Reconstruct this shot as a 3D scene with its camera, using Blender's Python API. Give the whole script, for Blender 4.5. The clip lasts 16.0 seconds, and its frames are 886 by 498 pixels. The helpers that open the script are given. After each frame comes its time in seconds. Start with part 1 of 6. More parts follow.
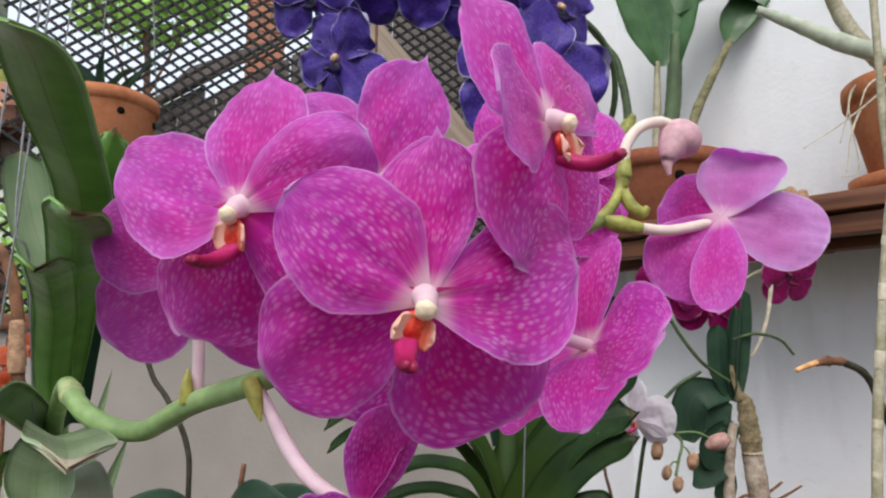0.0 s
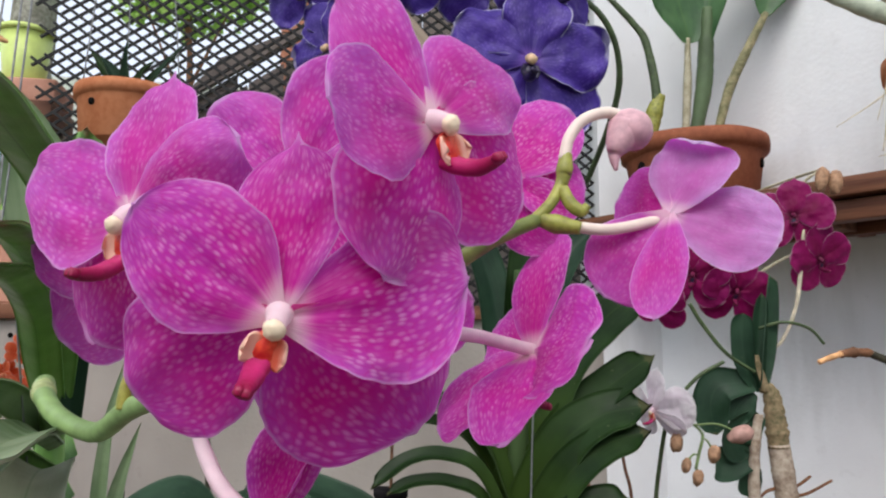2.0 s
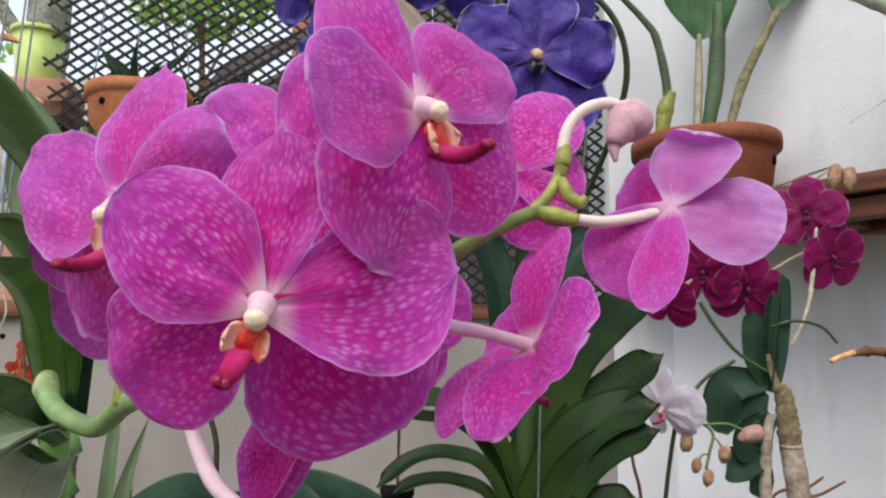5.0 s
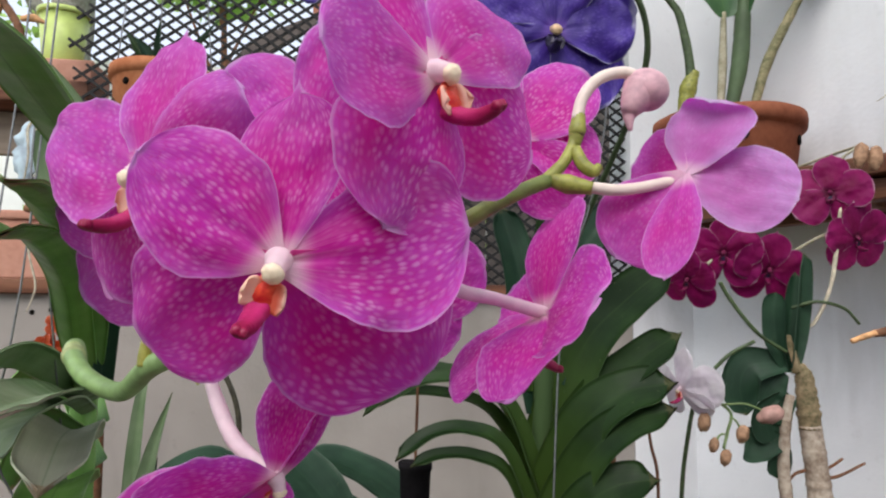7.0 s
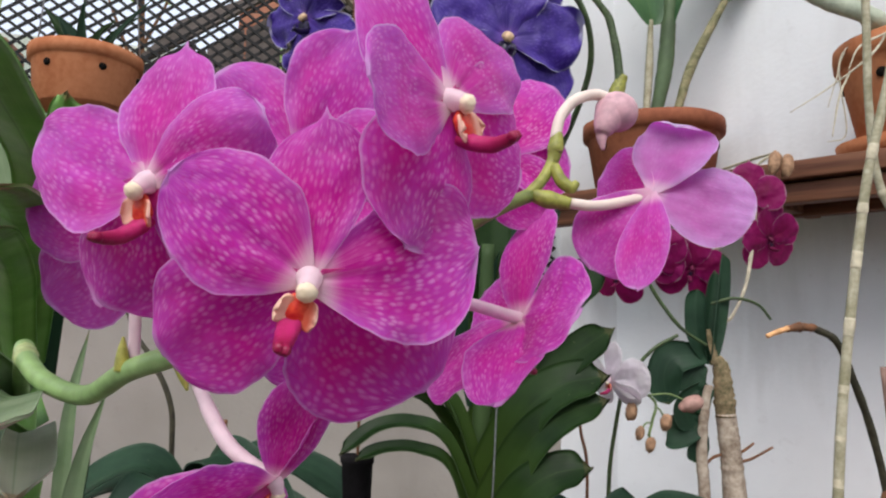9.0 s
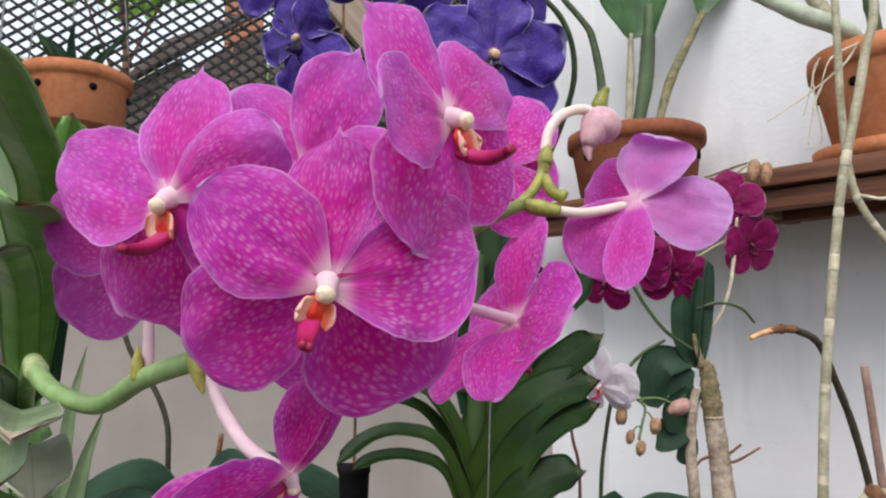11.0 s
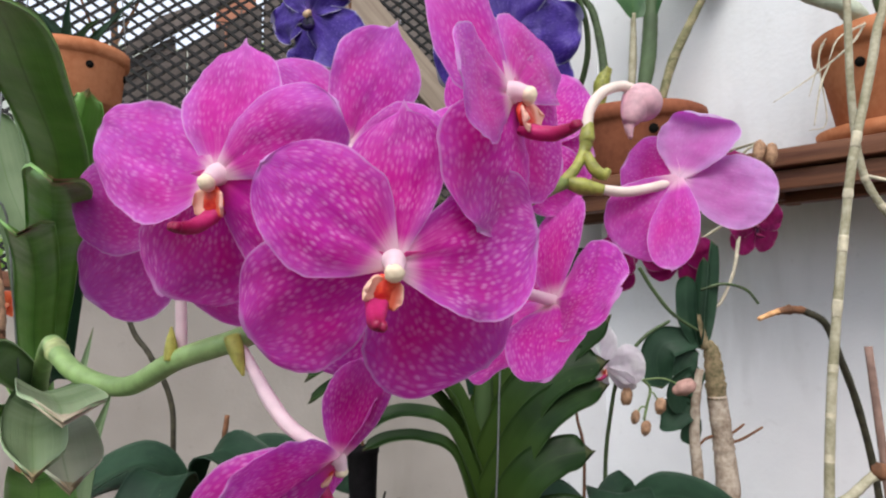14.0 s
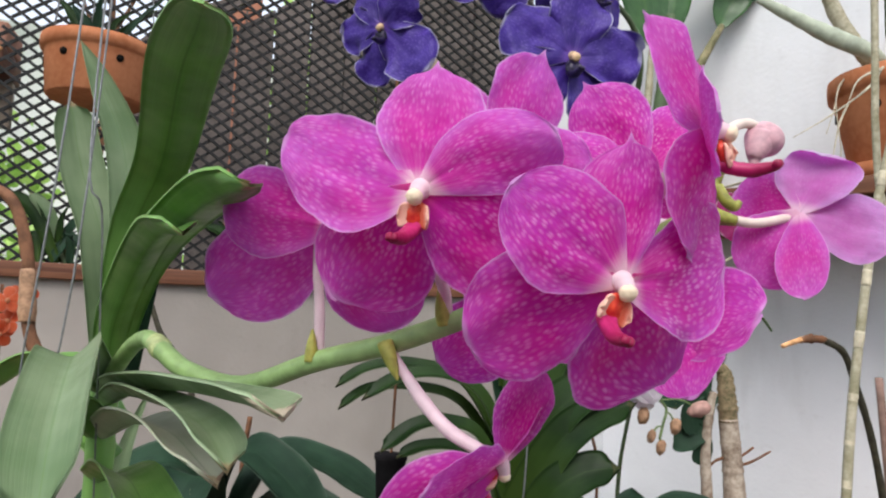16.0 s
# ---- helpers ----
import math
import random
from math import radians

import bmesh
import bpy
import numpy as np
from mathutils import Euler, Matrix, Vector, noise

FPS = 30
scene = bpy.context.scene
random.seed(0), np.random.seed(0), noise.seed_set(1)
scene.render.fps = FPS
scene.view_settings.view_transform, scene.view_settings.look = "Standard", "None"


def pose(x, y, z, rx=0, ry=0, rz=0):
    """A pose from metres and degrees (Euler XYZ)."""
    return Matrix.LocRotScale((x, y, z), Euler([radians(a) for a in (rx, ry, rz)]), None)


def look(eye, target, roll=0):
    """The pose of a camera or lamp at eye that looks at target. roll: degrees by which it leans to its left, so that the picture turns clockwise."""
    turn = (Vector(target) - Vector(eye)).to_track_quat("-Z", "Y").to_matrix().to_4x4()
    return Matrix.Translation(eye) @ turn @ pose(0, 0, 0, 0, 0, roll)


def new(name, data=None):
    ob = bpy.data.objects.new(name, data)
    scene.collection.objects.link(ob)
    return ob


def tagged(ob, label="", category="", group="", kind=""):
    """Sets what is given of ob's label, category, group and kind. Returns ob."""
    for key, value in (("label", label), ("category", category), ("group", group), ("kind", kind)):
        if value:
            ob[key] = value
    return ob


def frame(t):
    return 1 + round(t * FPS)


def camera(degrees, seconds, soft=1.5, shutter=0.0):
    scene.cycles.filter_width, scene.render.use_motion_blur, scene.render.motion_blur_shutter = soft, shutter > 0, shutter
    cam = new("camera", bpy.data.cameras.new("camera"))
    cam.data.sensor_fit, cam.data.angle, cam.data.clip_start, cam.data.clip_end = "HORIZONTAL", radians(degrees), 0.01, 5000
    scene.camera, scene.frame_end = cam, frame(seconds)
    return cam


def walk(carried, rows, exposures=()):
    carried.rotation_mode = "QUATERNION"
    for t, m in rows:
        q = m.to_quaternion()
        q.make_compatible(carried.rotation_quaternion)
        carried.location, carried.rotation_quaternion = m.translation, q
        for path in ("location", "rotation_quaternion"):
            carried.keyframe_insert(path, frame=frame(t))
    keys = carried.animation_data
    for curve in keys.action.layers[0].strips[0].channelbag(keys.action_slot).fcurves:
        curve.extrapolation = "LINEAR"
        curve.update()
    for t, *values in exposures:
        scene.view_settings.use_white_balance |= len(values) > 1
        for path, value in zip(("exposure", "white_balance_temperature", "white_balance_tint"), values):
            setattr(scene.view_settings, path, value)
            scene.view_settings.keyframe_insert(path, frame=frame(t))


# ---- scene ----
cam = camera(66.0, 16.0, soft=2.2)
PATH = [
    (0, (-0.0015, 0.0082, 1.4976), (0.002, 1.987, 1.7897), 0.07),
    (0.5, (0.0196, 0.0198, 1.5035), (-0.0165, 1.997, 1.8052), 0.3),
    (1, (0.0396, 0.0276, 1.5017), (-0.0661, 2.003, 1.7909), -0.0),
    (1.5, (0.0497, 0.0263, 1.5048), (-0.073, 2.004, 1.7656), 0.13),
    (2, (0.0567, 0.0225, 1.509), (-0.08, 2.0, 1.751), -0.03),
    (2.5, (0.0648, 0.0239, 1.5098), (-0.0888, 2.001, 1.7337), 0.55),
    (3, (0.0638, 0.0259, 1.507), (-0.0956, 1.999, 1.7616), -0.21),
    (3.5, (0.0605, 0.0219, 1.5033), (-0.1185, 1.998, 1.7393), 0.34),
    (4, (0.0632, 0.0321, 1.5059), (-0.1129, 2.005, 1.7487), -0.14),
    (6.5, (0.0645, 0.0209, 1.5062), (-0.1216, 1.995, 1.7391), 0.99),
    (7, (0.0674, 0.0243, 1.4978), (-0.1653, 2.0, 1.692), 0.52),
    (7.5, (0.078, 0.012, 1.5025), (-0.1888, 1.978, 1.7465), -0.33),
    (8, (0.0666, -0.0009, 1.5019), (-0.1498, 1.967, 1.7542), 1.0),
    (8.5, (0.0407, 0.0083, 1.5062), (-0.0008, 1.997, 1.6676), 1.75),
    (11, (0.03, -0.0161, 1.5009), (0.0644, 1.97, 1.7055), -0.52),
    (11.5, (0.0169, -0.0106, 1.4991), (0.0578, 1.983, 1.6421), -1.18),
    (12, (0.0162, -0.0182, 1.4981), (0.1467, 1.973, 1.5913), -0.87),
    (12.5, (0.0081, -0.0151, 1.4973), (0.1289, 1.979, 1.5766), -0.97),
    (13, (-0.0029, -0.0114, 1.4973), (0.0727, 1.985, 1.6035), 0.05),
    (13.5, (0.0014, -0.0115, 1.4949), (0.0842, 1.982, 1.6377), -0.12),
    (14, (0.0025, -0.0091, 1.5004), (0.067, 1.984, 1.6519), -0.57),
    (14.5, (-0.0005, -0.0162, 1.5111), (0.0586, 1.968, 1.7807), 0.5),
    (15, (-0.0119, -0.0149, 1.5041), (0.1236, 1.978, 1.6714), 0.6),
    (15.5, (-0.068, -0.0229, 1.5026), (0.0709, 1.967, 1.6866), 2.32),
    (16, (-0.091, -0.0223, 1.5002), (0.0474, 1.968, 1.6852), 2.27),
]
walk(cam, [(t, look(eye, target, roll)) for t, eye, target, roll in PATH], [(0.0, 0.15), (4.0, 0.13), (8.5, 0.13), (11.0, 0.23), (16.0, 0.29)])
SKY, SUN = 0.250, 2.1

# ---------------------------------------------------------------- light
world = bpy.data.worlds.new("sky")
scene.world = world
world.use_nodes = True
wn, wl = world.node_tree.nodes, world.node_tree.links
sky = wn.new("ShaderNodeTexSky")
sky.sky_type, sky.sun_disc = "NISHITA", False
sky.sun_elevation, sky.sun_rotation = radians(51), radians(194)
sky.air_density, sky.dust_density, sky.ozone_density = 1.0, 3.0, 1.0
haze = wn.new("ShaderNodeMix")
haze.data_type = "RGBA"
haze.inputs[0].default_value = 0.62
haze.inputs[7].default_value = (4.55, 4.72, 5.05, 1)
wl.new(sky.outputs[0], haze.inputs[6])
wl.new(haze.outputs[2], wn["Background"].inputs[0])
wn["Background"].inputs[1].default_value = SKY
sun_data = bpy.data.lights.new("sun", "SUN")
sun_data.energy, sun_data.angle, sun_data.color = SUN, radians(40), (1.0, 0.97, 0.94)
sun = new("sun", sun_data)
sun.matrix_world = look((-0.9, -3.3, 6.4), (0.0, 0.6, 1.5))


# ---------------------------------------------------------------- material helpers
class Mat:
    """A small builder of node materials."""

    def __init__(self, name, rough=0.5, spec=0.4):
        self.m = bpy.data.materials.new(name)
        self.m.use_nodes = True
        self.t = self.m.node_tree
        self.b = self.t.nodes["Principled BSDF"]
        self.b.inputs["Roughness"].default_value = rough
        self.b.inputs["Specular IOR Level"].default_value = spec

    def n(self, kind, **values):
        node = self.t.nodes.new("ShaderNode" + kind)
        for key, value in values.items():
            node.inputs[key.replace("_", " ")].default_value = value
        return node

    def link(self, a, b):
        self.t.links.new(a, b)

    def math(self, op, a, b=None, clamp=False):
        node = self.t.nodes.new("ShaderNodeMath")
        node.operation, node.use_clamp = op, clamp
        for i, v in enumerate((a, b)):
            if v is None:
                continue
            if isinstance(v, (int, float)):
                node.inputs[i].default_value = v
            else:
                self.link(v, node.inputs[i])
        return node.outputs[0]

    def ramp(self, fac, lo, hi):
        node = self.t.nodes.new("ShaderNodeMapRange")
        node.interpolation_type = "SMOOTHSTEP"
        node.inputs["From Min"].default_value, node.inputs["From Max"].default_value = lo, hi
        self.link(fac, node.inputs["Value"])
        return node.outputs[0]

    def mix(self, fac, a, b):
        node = self.t.nodes.new("ShaderNodeMix")
        node.data_type = "RGBA"
        for slot, v in ((0, fac), (6, a), (7, b)):
            if isinstance(v, (int, float)):
                node.inputs[slot].default_value = v
            elif isinstance(v, tuple):
                node.inputs[slot].default_value = (*v, 1)
            else:
                self.link(v, node.inputs[slot])
        return node.outputs[2]

    def color(self, out):
        if isinstance(out, tuple):
            self.b.inputs["Base Color"].default_value = (*out, 1)
        else:
            self.link(out, self.b.inputs["Base Color"])

    def bump(self, height, strength=0.3, distance=0.001):
        node = self.n("Bump", Strength=strength, Distance=distance)
        self.link(height, node.inputs["Height"])
        self.link(node.outputs[0], self.b.inputs["Normal"])

    def noise(self, scale, detail=3.0, coord="Object", rough=0.55):
        tc = self.t.nodes.new("ShaderNodeTexCoord")
        node = self.n("TexNoise", Scale=scale, Detail=detail, Roughness=rough)
        self.link(tc.outputs[coord], node.inputs["Vector"])
        return node.outputs[0]

    def sheer(self, amount, tint):
        """Lets part of the light through, as petals and leaves do."""
        tr = self.t.nodes.new("ShaderNodeBsdfTranslucent")
        mixer = self.t.nodes.new("ShaderNodeMixShader")
        mixer.inputs[0].default_value = amount
        if isinstance(tint, tuple):
            tr.inputs[0].default_value = (*tint, 1)
        else:
            self.link(tint, tr.inputs[0])
        self.link(self.b.outputs[0], mixer.inputs[1])
        self.link(tr.outputs[0], mixer.inputs[2])
        self.link(mixer.outputs[0], self.t.nodes["Material Output"].inputs[0])


def speckled(name, rough, spec, dark, light, scale, bump=0.2, dist=0.001, fine=None):
    """Colour between two tones at two scales, with fine relief."""
    k = Mat(name, rough, spec)
    a = k.noise(scale, 4)
    b = k.noise(scale * (fine or 9), 3)
    s = k.math("ADD", k.math("MULTIPLY", a, 0.65), k.math("MULTIPLY", b, 0.35))
    k.color(k.mix(k.ramp(s, 0.33, 0.67), dark, light))
    k.bump(b, bump, dist)
    return k.m


def stained(name, dark, light, stain):
    """Painted plaster with broad weather stains that run down, and fine grain."""
    k = Mat(name, 0.9, 0.15)
    tc = k.t.nodes.new("ShaderNodeTexCoord")
    mp = k.t.nodes.new("ShaderNodeMapping")
    mp.inputs["Scale"].default_value = (7.0, 7.0, 1.6)
    k.link(tc.outputs["Object"], mp.inputs[0])
    run = k.n("TexNoise", Scale=1.0, Detail=4.0, Roughness=0.6)
    k.link(mp.outputs[0], run.inputs["Vector"])
    big = k.noise(2.2, 4)
    out = k.mix(k.ramp(big, 0.33, 0.67), dark, light)
    out = k.mix(k.math("MULTIPLY", k.ramp(run.outputs[0], 0.50, 0.75), 0.55), out, stain)
    grime = k.math("MULTIPLY", k.ramp(k.noise(34.0, 4), 0.62, 0.74), 0.25)
    out = k.mix(grime, out, stain)
    k.color(out)
    k.bump(k.math("ADD", k.noise(90.0, 3), k.math("MULTIPLY", big, 2.0)), 0.35, 0.002)
    return k.m


def petal_material(name, deep, mid, edge, spot, throat, spots=0.54, net=(11.5, 18.0), sheer=0.60, rough=0.5, streak=1.0, halo=0.17):
    """Petal colour along (u) and across (v) the blade: a pale throat, fanning veins, and rows of soft pale spots between them."""
    k = Mat(name, rough, 0.28)
    k.b.inputs["Sheen Weight"].default_value = 0.10
    k.b.inputs["Sheen Roughness"].default_value = 0.4
    uv = k.t.nodes.new("ShaderNodeUVMap")
    uv.uv_map = "UVMap"
    sep = k.t.nodes.new("ShaderNodeSeparateXYZ")
    k.link(uv.outputs[0], sep.inputs[0])
    u, v = sep.outputs[0], sep.outputs[1]
    side = k.math("MULTIPLY", k.math("ABSOLUTE", k.math("SUBTRACT", v, 0.5)), 2.0)
    info = k.t.nodes.new("ShaderNodeObjectInfo")
    shift = k.math("MULTIPLY", info.outputs["Random"], 37.0)

    def plane(along_u, across_v, wobble):
        """Blade coordinates, stretched and wavering."""
        wob = k.noise(70.0, 2.0)
        c = k.t.nodes.new("ShaderNodeCombineXYZ")
        k.link(k.math("ADD", k.math("ADD", k.math("MULTIPLY", u, along_u), shift), k.math("MULTIPLY", wob, wobble)), c.inputs[0])
        k.link(k.math("ADD", k.math("MULTIPLY", v, across_v), k.math("MULTIPLY", wob, wobble)), c.inputs[1])
        k.link(shift, c.inputs[2])
        return c.outputs[0]

    def cells(coord, feature="F1", randomness=0.85):
        n = k.n("TexVoronoi", Scale=1.0, Randomness=randomness)
        n.voronoi_dimensions, n.feature = "2D", feature
        k.link(coord, n.inputs["Vector"])
        return n

    small = cells(plane(net[1] * 0.85, net[0] * 2.3, 1.2))
    dots = k.math("SUBTRACT", 1.0, k.ramp(small.outputs["Distance"], 0.06, 0.54))
    sepc = k.t.nodes.new("ShaderNodeSeparateColor")
    k.link(small.outputs["Color"], sepc.inputs[0])
    dots = k.math("MULTIPLY", dots, k.math("ADD", k.math("MULTIPLY", k.ramp(sepc.outputs[0], 0.0, 0.8), 0.75), 0.25))
    web = cells(plane(net[1] * 0.55, net[0] * 1.7, 0.8), "DISTANCE_TO_EDGE")
    mesh = k.math("SUBTRACT", 1.0, k.ramp(web.outputs["Distance"], 0.0, 0.10))
    patch = k.ramp(k.noise(42.0, 2.0), 0.32, 0.66)
    inner = k.math("MULTIPLY", k.ramp(u, 0.16, 0.36), k.math("SUBTRACT", 1.0, k.ramp(u, 0.92, 1.0)))
    dots = k.math("MULTIPLY", k.math("MULTIPLY", dots, inner), k.math("ADD", k.math("MULTIPLY", patch, 0.6), 0.4))
    # veins that fan out along the blade
    vein = k.n("TexNoise", Scale=1.0, Detail=2.0)
    k.link(plane(1.6, 26.0, 0.5), vein.inputs["Vector"])
    fine_vein = k.n("TexNoise", Scale=1.0, Detail=1.0)
    k.link(plane(2.2, 60.0, 0.5), fine_vein.inputs["Vector"])
    tone = k.noise(24.0, 3.0)
    base = k.mix(k.ramp(tone, 0.35, 0.68), deep, mid)
    base = k.mix(k.math("MULTIPLY", k.ramp(k.math("MAXIMUM", side, k.math("MULTIPLY", u, 0.98)), 0.46, 1.02), 0.62), base, edge)
    base = k.mix(k.math("MULTIPLY", k.math("MULTIPLY", mesh, inner), 0.42), base, deep)
    base = k.mix(k.math("MULTIPLY", k.ramp(vein.outputs[0], 0.5, 0.72), 0.09 * streak), base, spot)
    base = k.mix(k.math("MULTIPLY", k.ramp(fine_vein.outputs[0], 0.52, 0.70), 0.05 * streak), base, spot)
    base = k.mix(k.math("MULTIPLY", dots, spots), base, spot)
    rim = k.math("MULTIPLY", k.ramp(k.math("MAXIMUM", side, k.math("MULTIPLY", u, 1.0)), 0.950, 0.995), k.math("ADD", k.math("MULTIPLY", tone, 0.9), 0.3), True)
    base = k.mix(rim, base, tuple(min(1, 0.5 * a + 0.46) for a in edge))
    rays = k.math("MULTIPLY", k.math("SUBTRACT", 1.0, k.ramp(u, 0.08, 0.50)), k.ramp(vein.outputs[0], 0.32, 0.72))
    base = k.mix(k.math("MULTIPLY", rays, 0.10 * streak), base, throat)
    glow = k.math("SUBTRACT", 1.0, k.ramp(k.math("ADD", u, k.math("MULTIPLY", vein.outputs[0], -0.05)), 0.02, halo))
    base = k.mix(glow, base, throat)
    k.color(base)
    fine = k.noise(900.0, 2.0)
    height = k.math("ADD", k.math("MULTIPLY", vein.outputs[0], 1.2), k.math("MULTIPLY", fine, 0.3))
    height = k.math("ADD", height, k.math("MULTIPLY", k.noise(95.0, 3.0), 1.2))
    k.bump(k.math("ADD", height, k.math("MULTIPLY", dots, 0.5)), 0.28, 0.0007)
    k.sheer(sheer, base)
    return k.m


MAGENTA = petal_material("magenta_petal", (0.74, 0.014, 0.44), (0.74, 0.048, 0.60), (0.70, 0.15, 0.72), (0.96, 0.50, 0.88), (0.94, 0.72, 0.80), spots=0.74)
MAGENTA_SEPAL = petal_material("magenta_lower_sepal", (0.77, 0.014, 0.42), (0.76, 0.045, 0.57), (0.70, 0.14, 0.69), (0.96, 0.48, 0.86), (0.80, 0.10, 0.42), spots=0.78, streak=0.4)
MAGENTA_BACK = petal_material("magenta_petal_back", (0.68, 0.030, 0.42), (0.68, 0.08, 0.55), (0.62, 0.18, 0.67), (0.82, 0.40, 0.76), (0.87, 0.62, 0.76), spots=0.58, streak=0.6)
MAGENTA_LILAC = petal_material("lilac_magenta_petal", (0.72, 0.028, 0.47), (0.71, 0.085, 0.63), (0.68, 0.22, 0.75), (0.88, 0.40, 0.82), (0.92, 0.74, 0.80), spots=0.72)
MAGENTA_PALE = petal_material("pale_lilac_petal_back", (0.64, 0.20, 0.60), (0.68, 0.34, 0.72), (0.70, 0.50, 0.82), (0.80, 0.52, 0.82), (0.85, 0.66, 0.80), spots=0.3, streak=0.6)
INDIGO = petal_material("indigo_petal", (0.023, 0.007, 0.14), (0.047, 0.016, 0.235), (0.056, 0.026, 0.27), (0.19, 0.12, 0.48), (0.11, 0.05, 0.30), spots=0.34, net=(12.0, 18.0), sheer=0.2)
DEEP_ROSE = petal_material("deep_rose_petal", (0.26, 0.003, 0.085), (0.42, 0.007, 0.17), (0.44, 0.020, 0.22), (0.5, 0.07, 0.28), (0.10, 0.003, 0.03), spots=0.1)
PALE = petal_material("pale_petal", (0.88, 0.80, 0.88), (0.93, 0.90, 0.93), (0.94, 0.92, 0.94), (0.90, 0.86, 0.90), (0.85, 0.75, 0.80), spots=0.2, sheer=0.5)
ORANGE = petal_material("orange_petal", (0.60, 0.09, 0.025), (0.76, 0.19, 0.07), (0.74, 0.24, 0.12), (0.72, 0.3, 0.14), (0.7, 0.35, 0.2), spots=0.4)


def plain(name, color, rough=0.5, spec=0.4, vary=0.25, scale=60.0, sheer=0.0, metal=0.0):
    k = Mat(name, rough, spec)
    a = k.noise(scale, 4)
    dark = tuple(c * (1 - vary) for c in color)
    light = tuple(min(1, c * (1 + vary)) for c in color)
    out = k.mix(k.ramp(a, 0.3, 0.7), dark, light)
    k.color(out)
    k.bump(k.noise(scale * 8, 2), 0.2, 0.0005)
    k.b.inputs["Metallic"].default_value = metal
    if sheer:
        k.sheer(sheer, out)
    return k.m


def lip_material(name, base, tip):
    """A fleshy lip that deepens from its base to its tip, with fine mottling."""
    k = Mat(name, 0.40, 0.4)
    tc = k.t.nodes.new("ShaderNodeTexCoord")
    sep = k.t.nodes.new("ShaderNodeSeparateXYZ")
    k.link(tc.outputs["Generated"], sep.inputs[0])
    out = k.mix(k.ramp(sep.outputs[2], 0.25, 0.95), base, tip)
    out = k.mix(k.math("MULTIPLY", k.ramp(k.noise(320.0, 3), 0.45, 0.7), 0.3), out, tip)
    k.color(out)
    k.bump(k.noise(700.0, 2), 0.3, 0.0005)
    k.sheer(0.25, out)
    return k.m


def lobe_material(name, inner, outer):
    """Side lobes: red beside the throat, peach cream towards their rims."""
    k = Mat(name, 0.42, 0.35)
    tc = k.t.nodes.new("ShaderNodeTexCoord")
    sep = k.t.nodes.new("ShaderNodeSeparateXYZ")
    k.link(tc.outputs["Object"], sep.inputs[0])
    off = k.math("ADD", k.math("ABSOLUTE", sep.outputs[0]), k.math("MULTIPLY", k.noise(260.0, 3), 0.002))
    out = k.mix(k.ramp(off, 0.0036, 0.0062), inner, outer)
    k.color(out)
    k.bump(k.noise(900.0, 2), 0.2, 0.0005)
    k.sheer(0.3, out)
    return k.m


def leaf_material(name, dark, light, rough=0.36, spec=0.45, rib=(0.1, 0.2, 0.05), young=None, dried=0.75, dry_from=0.965, dry_tone=(0.36, 0.24, 0.12)):
    """Leathery leaf: lengthwise grain, a midrib, dull and glossy patches, scars; young: the colour of its base."""
    k = Mat(name, rough, spec)
    uv = k.t.nodes.new("ShaderNodeUVMap")
    uv.uv_map = "UVMap"
    sep = k.t.nodes.new("ShaderNodeSeparateXYZ")
    k.link(uv.outputs[0], sep.inputs[0])
    u, v = sep.outputs[0], sep.outputs[1]
    comb = k.t.nodes.new("ShaderNodeCombineXYZ")
    k.link(k.math("MULTIPLY", u, 2.0), comb.inputs[0])
    k.link(k.math("MULTIPLY", v, 40.0), comb.inputs[1])
    grain = k.n("TexNoise", Scale=1.0, Detail=3.0)
    k.link(comb.outputs[0], grain.inputs["Vector"])
    big = k.noise(14.0, 3)
    s = k.math("ADD", k.math("MULTIPLY", grain.outputs[0], 0.22), k.math("MULTIPLY", big, 0.78))
    out = k.mix(k.ramp(s, 0.34, 0.66), dark, light)
    if young:
        out = k.mix(k.math("MULTIPLY", k.math("SUBTRACT", 1.0, k.ramp(u, 0.05, 0.48)), 0.8), out, young)
    mid = k.math("SUBTRACT", 1.0, k.ramp(k.math("ABSOLUTE", k.math("SUBTRACT", v, 0.5)), 0.0, 0.03))
    out = k.mix(k.math("MULTIPLY", mid, 0.4), out, rib)
    worn = k.math("MULTIPLY", k.ramp(k.noise(150.0, 3), 0.72, 0.78), 0.5)
    out = k.mix(worn, out, (0.32, 0.30, 0.16))
    dry = k.ramp(k.math("ADD", u, k.math("MULTIPLY", k.math("SUBTRACT", k.noise(130.0, 3), 0.5), 0.10)), dry_from, dry_from + 0.025)
    out = k.mix(k.math("MULTIPLY", dry, dried), out, dry_tone)
    side = k.math("MULTIPLY", k.math("ABSOLUTE", k.math("SUBTRACT", v, 0.5)), 2.0)
    out = k.mix(k.math("MULTIPLY", k.ramp(side, 0.95, 1.0), 0.45), out, tuple(min(1, c * 1.6 + 0.05) for c in light))
    k.color(out)
    dull = k.math("ADD", k.math("MULTIPLY", k.ramp(k.noise(30.0, 3), 0.35, 0.7), 0.22), rough - 0.08)
    k.link(dull, k.b.inputs["Roughness"])
    k.bump(k.math("ADD", k.math("MULTIPLY", grain.outputs[0], 0.7), k.math("ADD", big, k.math("MULTIPLY", k.noise(420.0, 2), 0.25))), 0.3, 0.001)
    k.sheer(0.22, out)
    return k.m


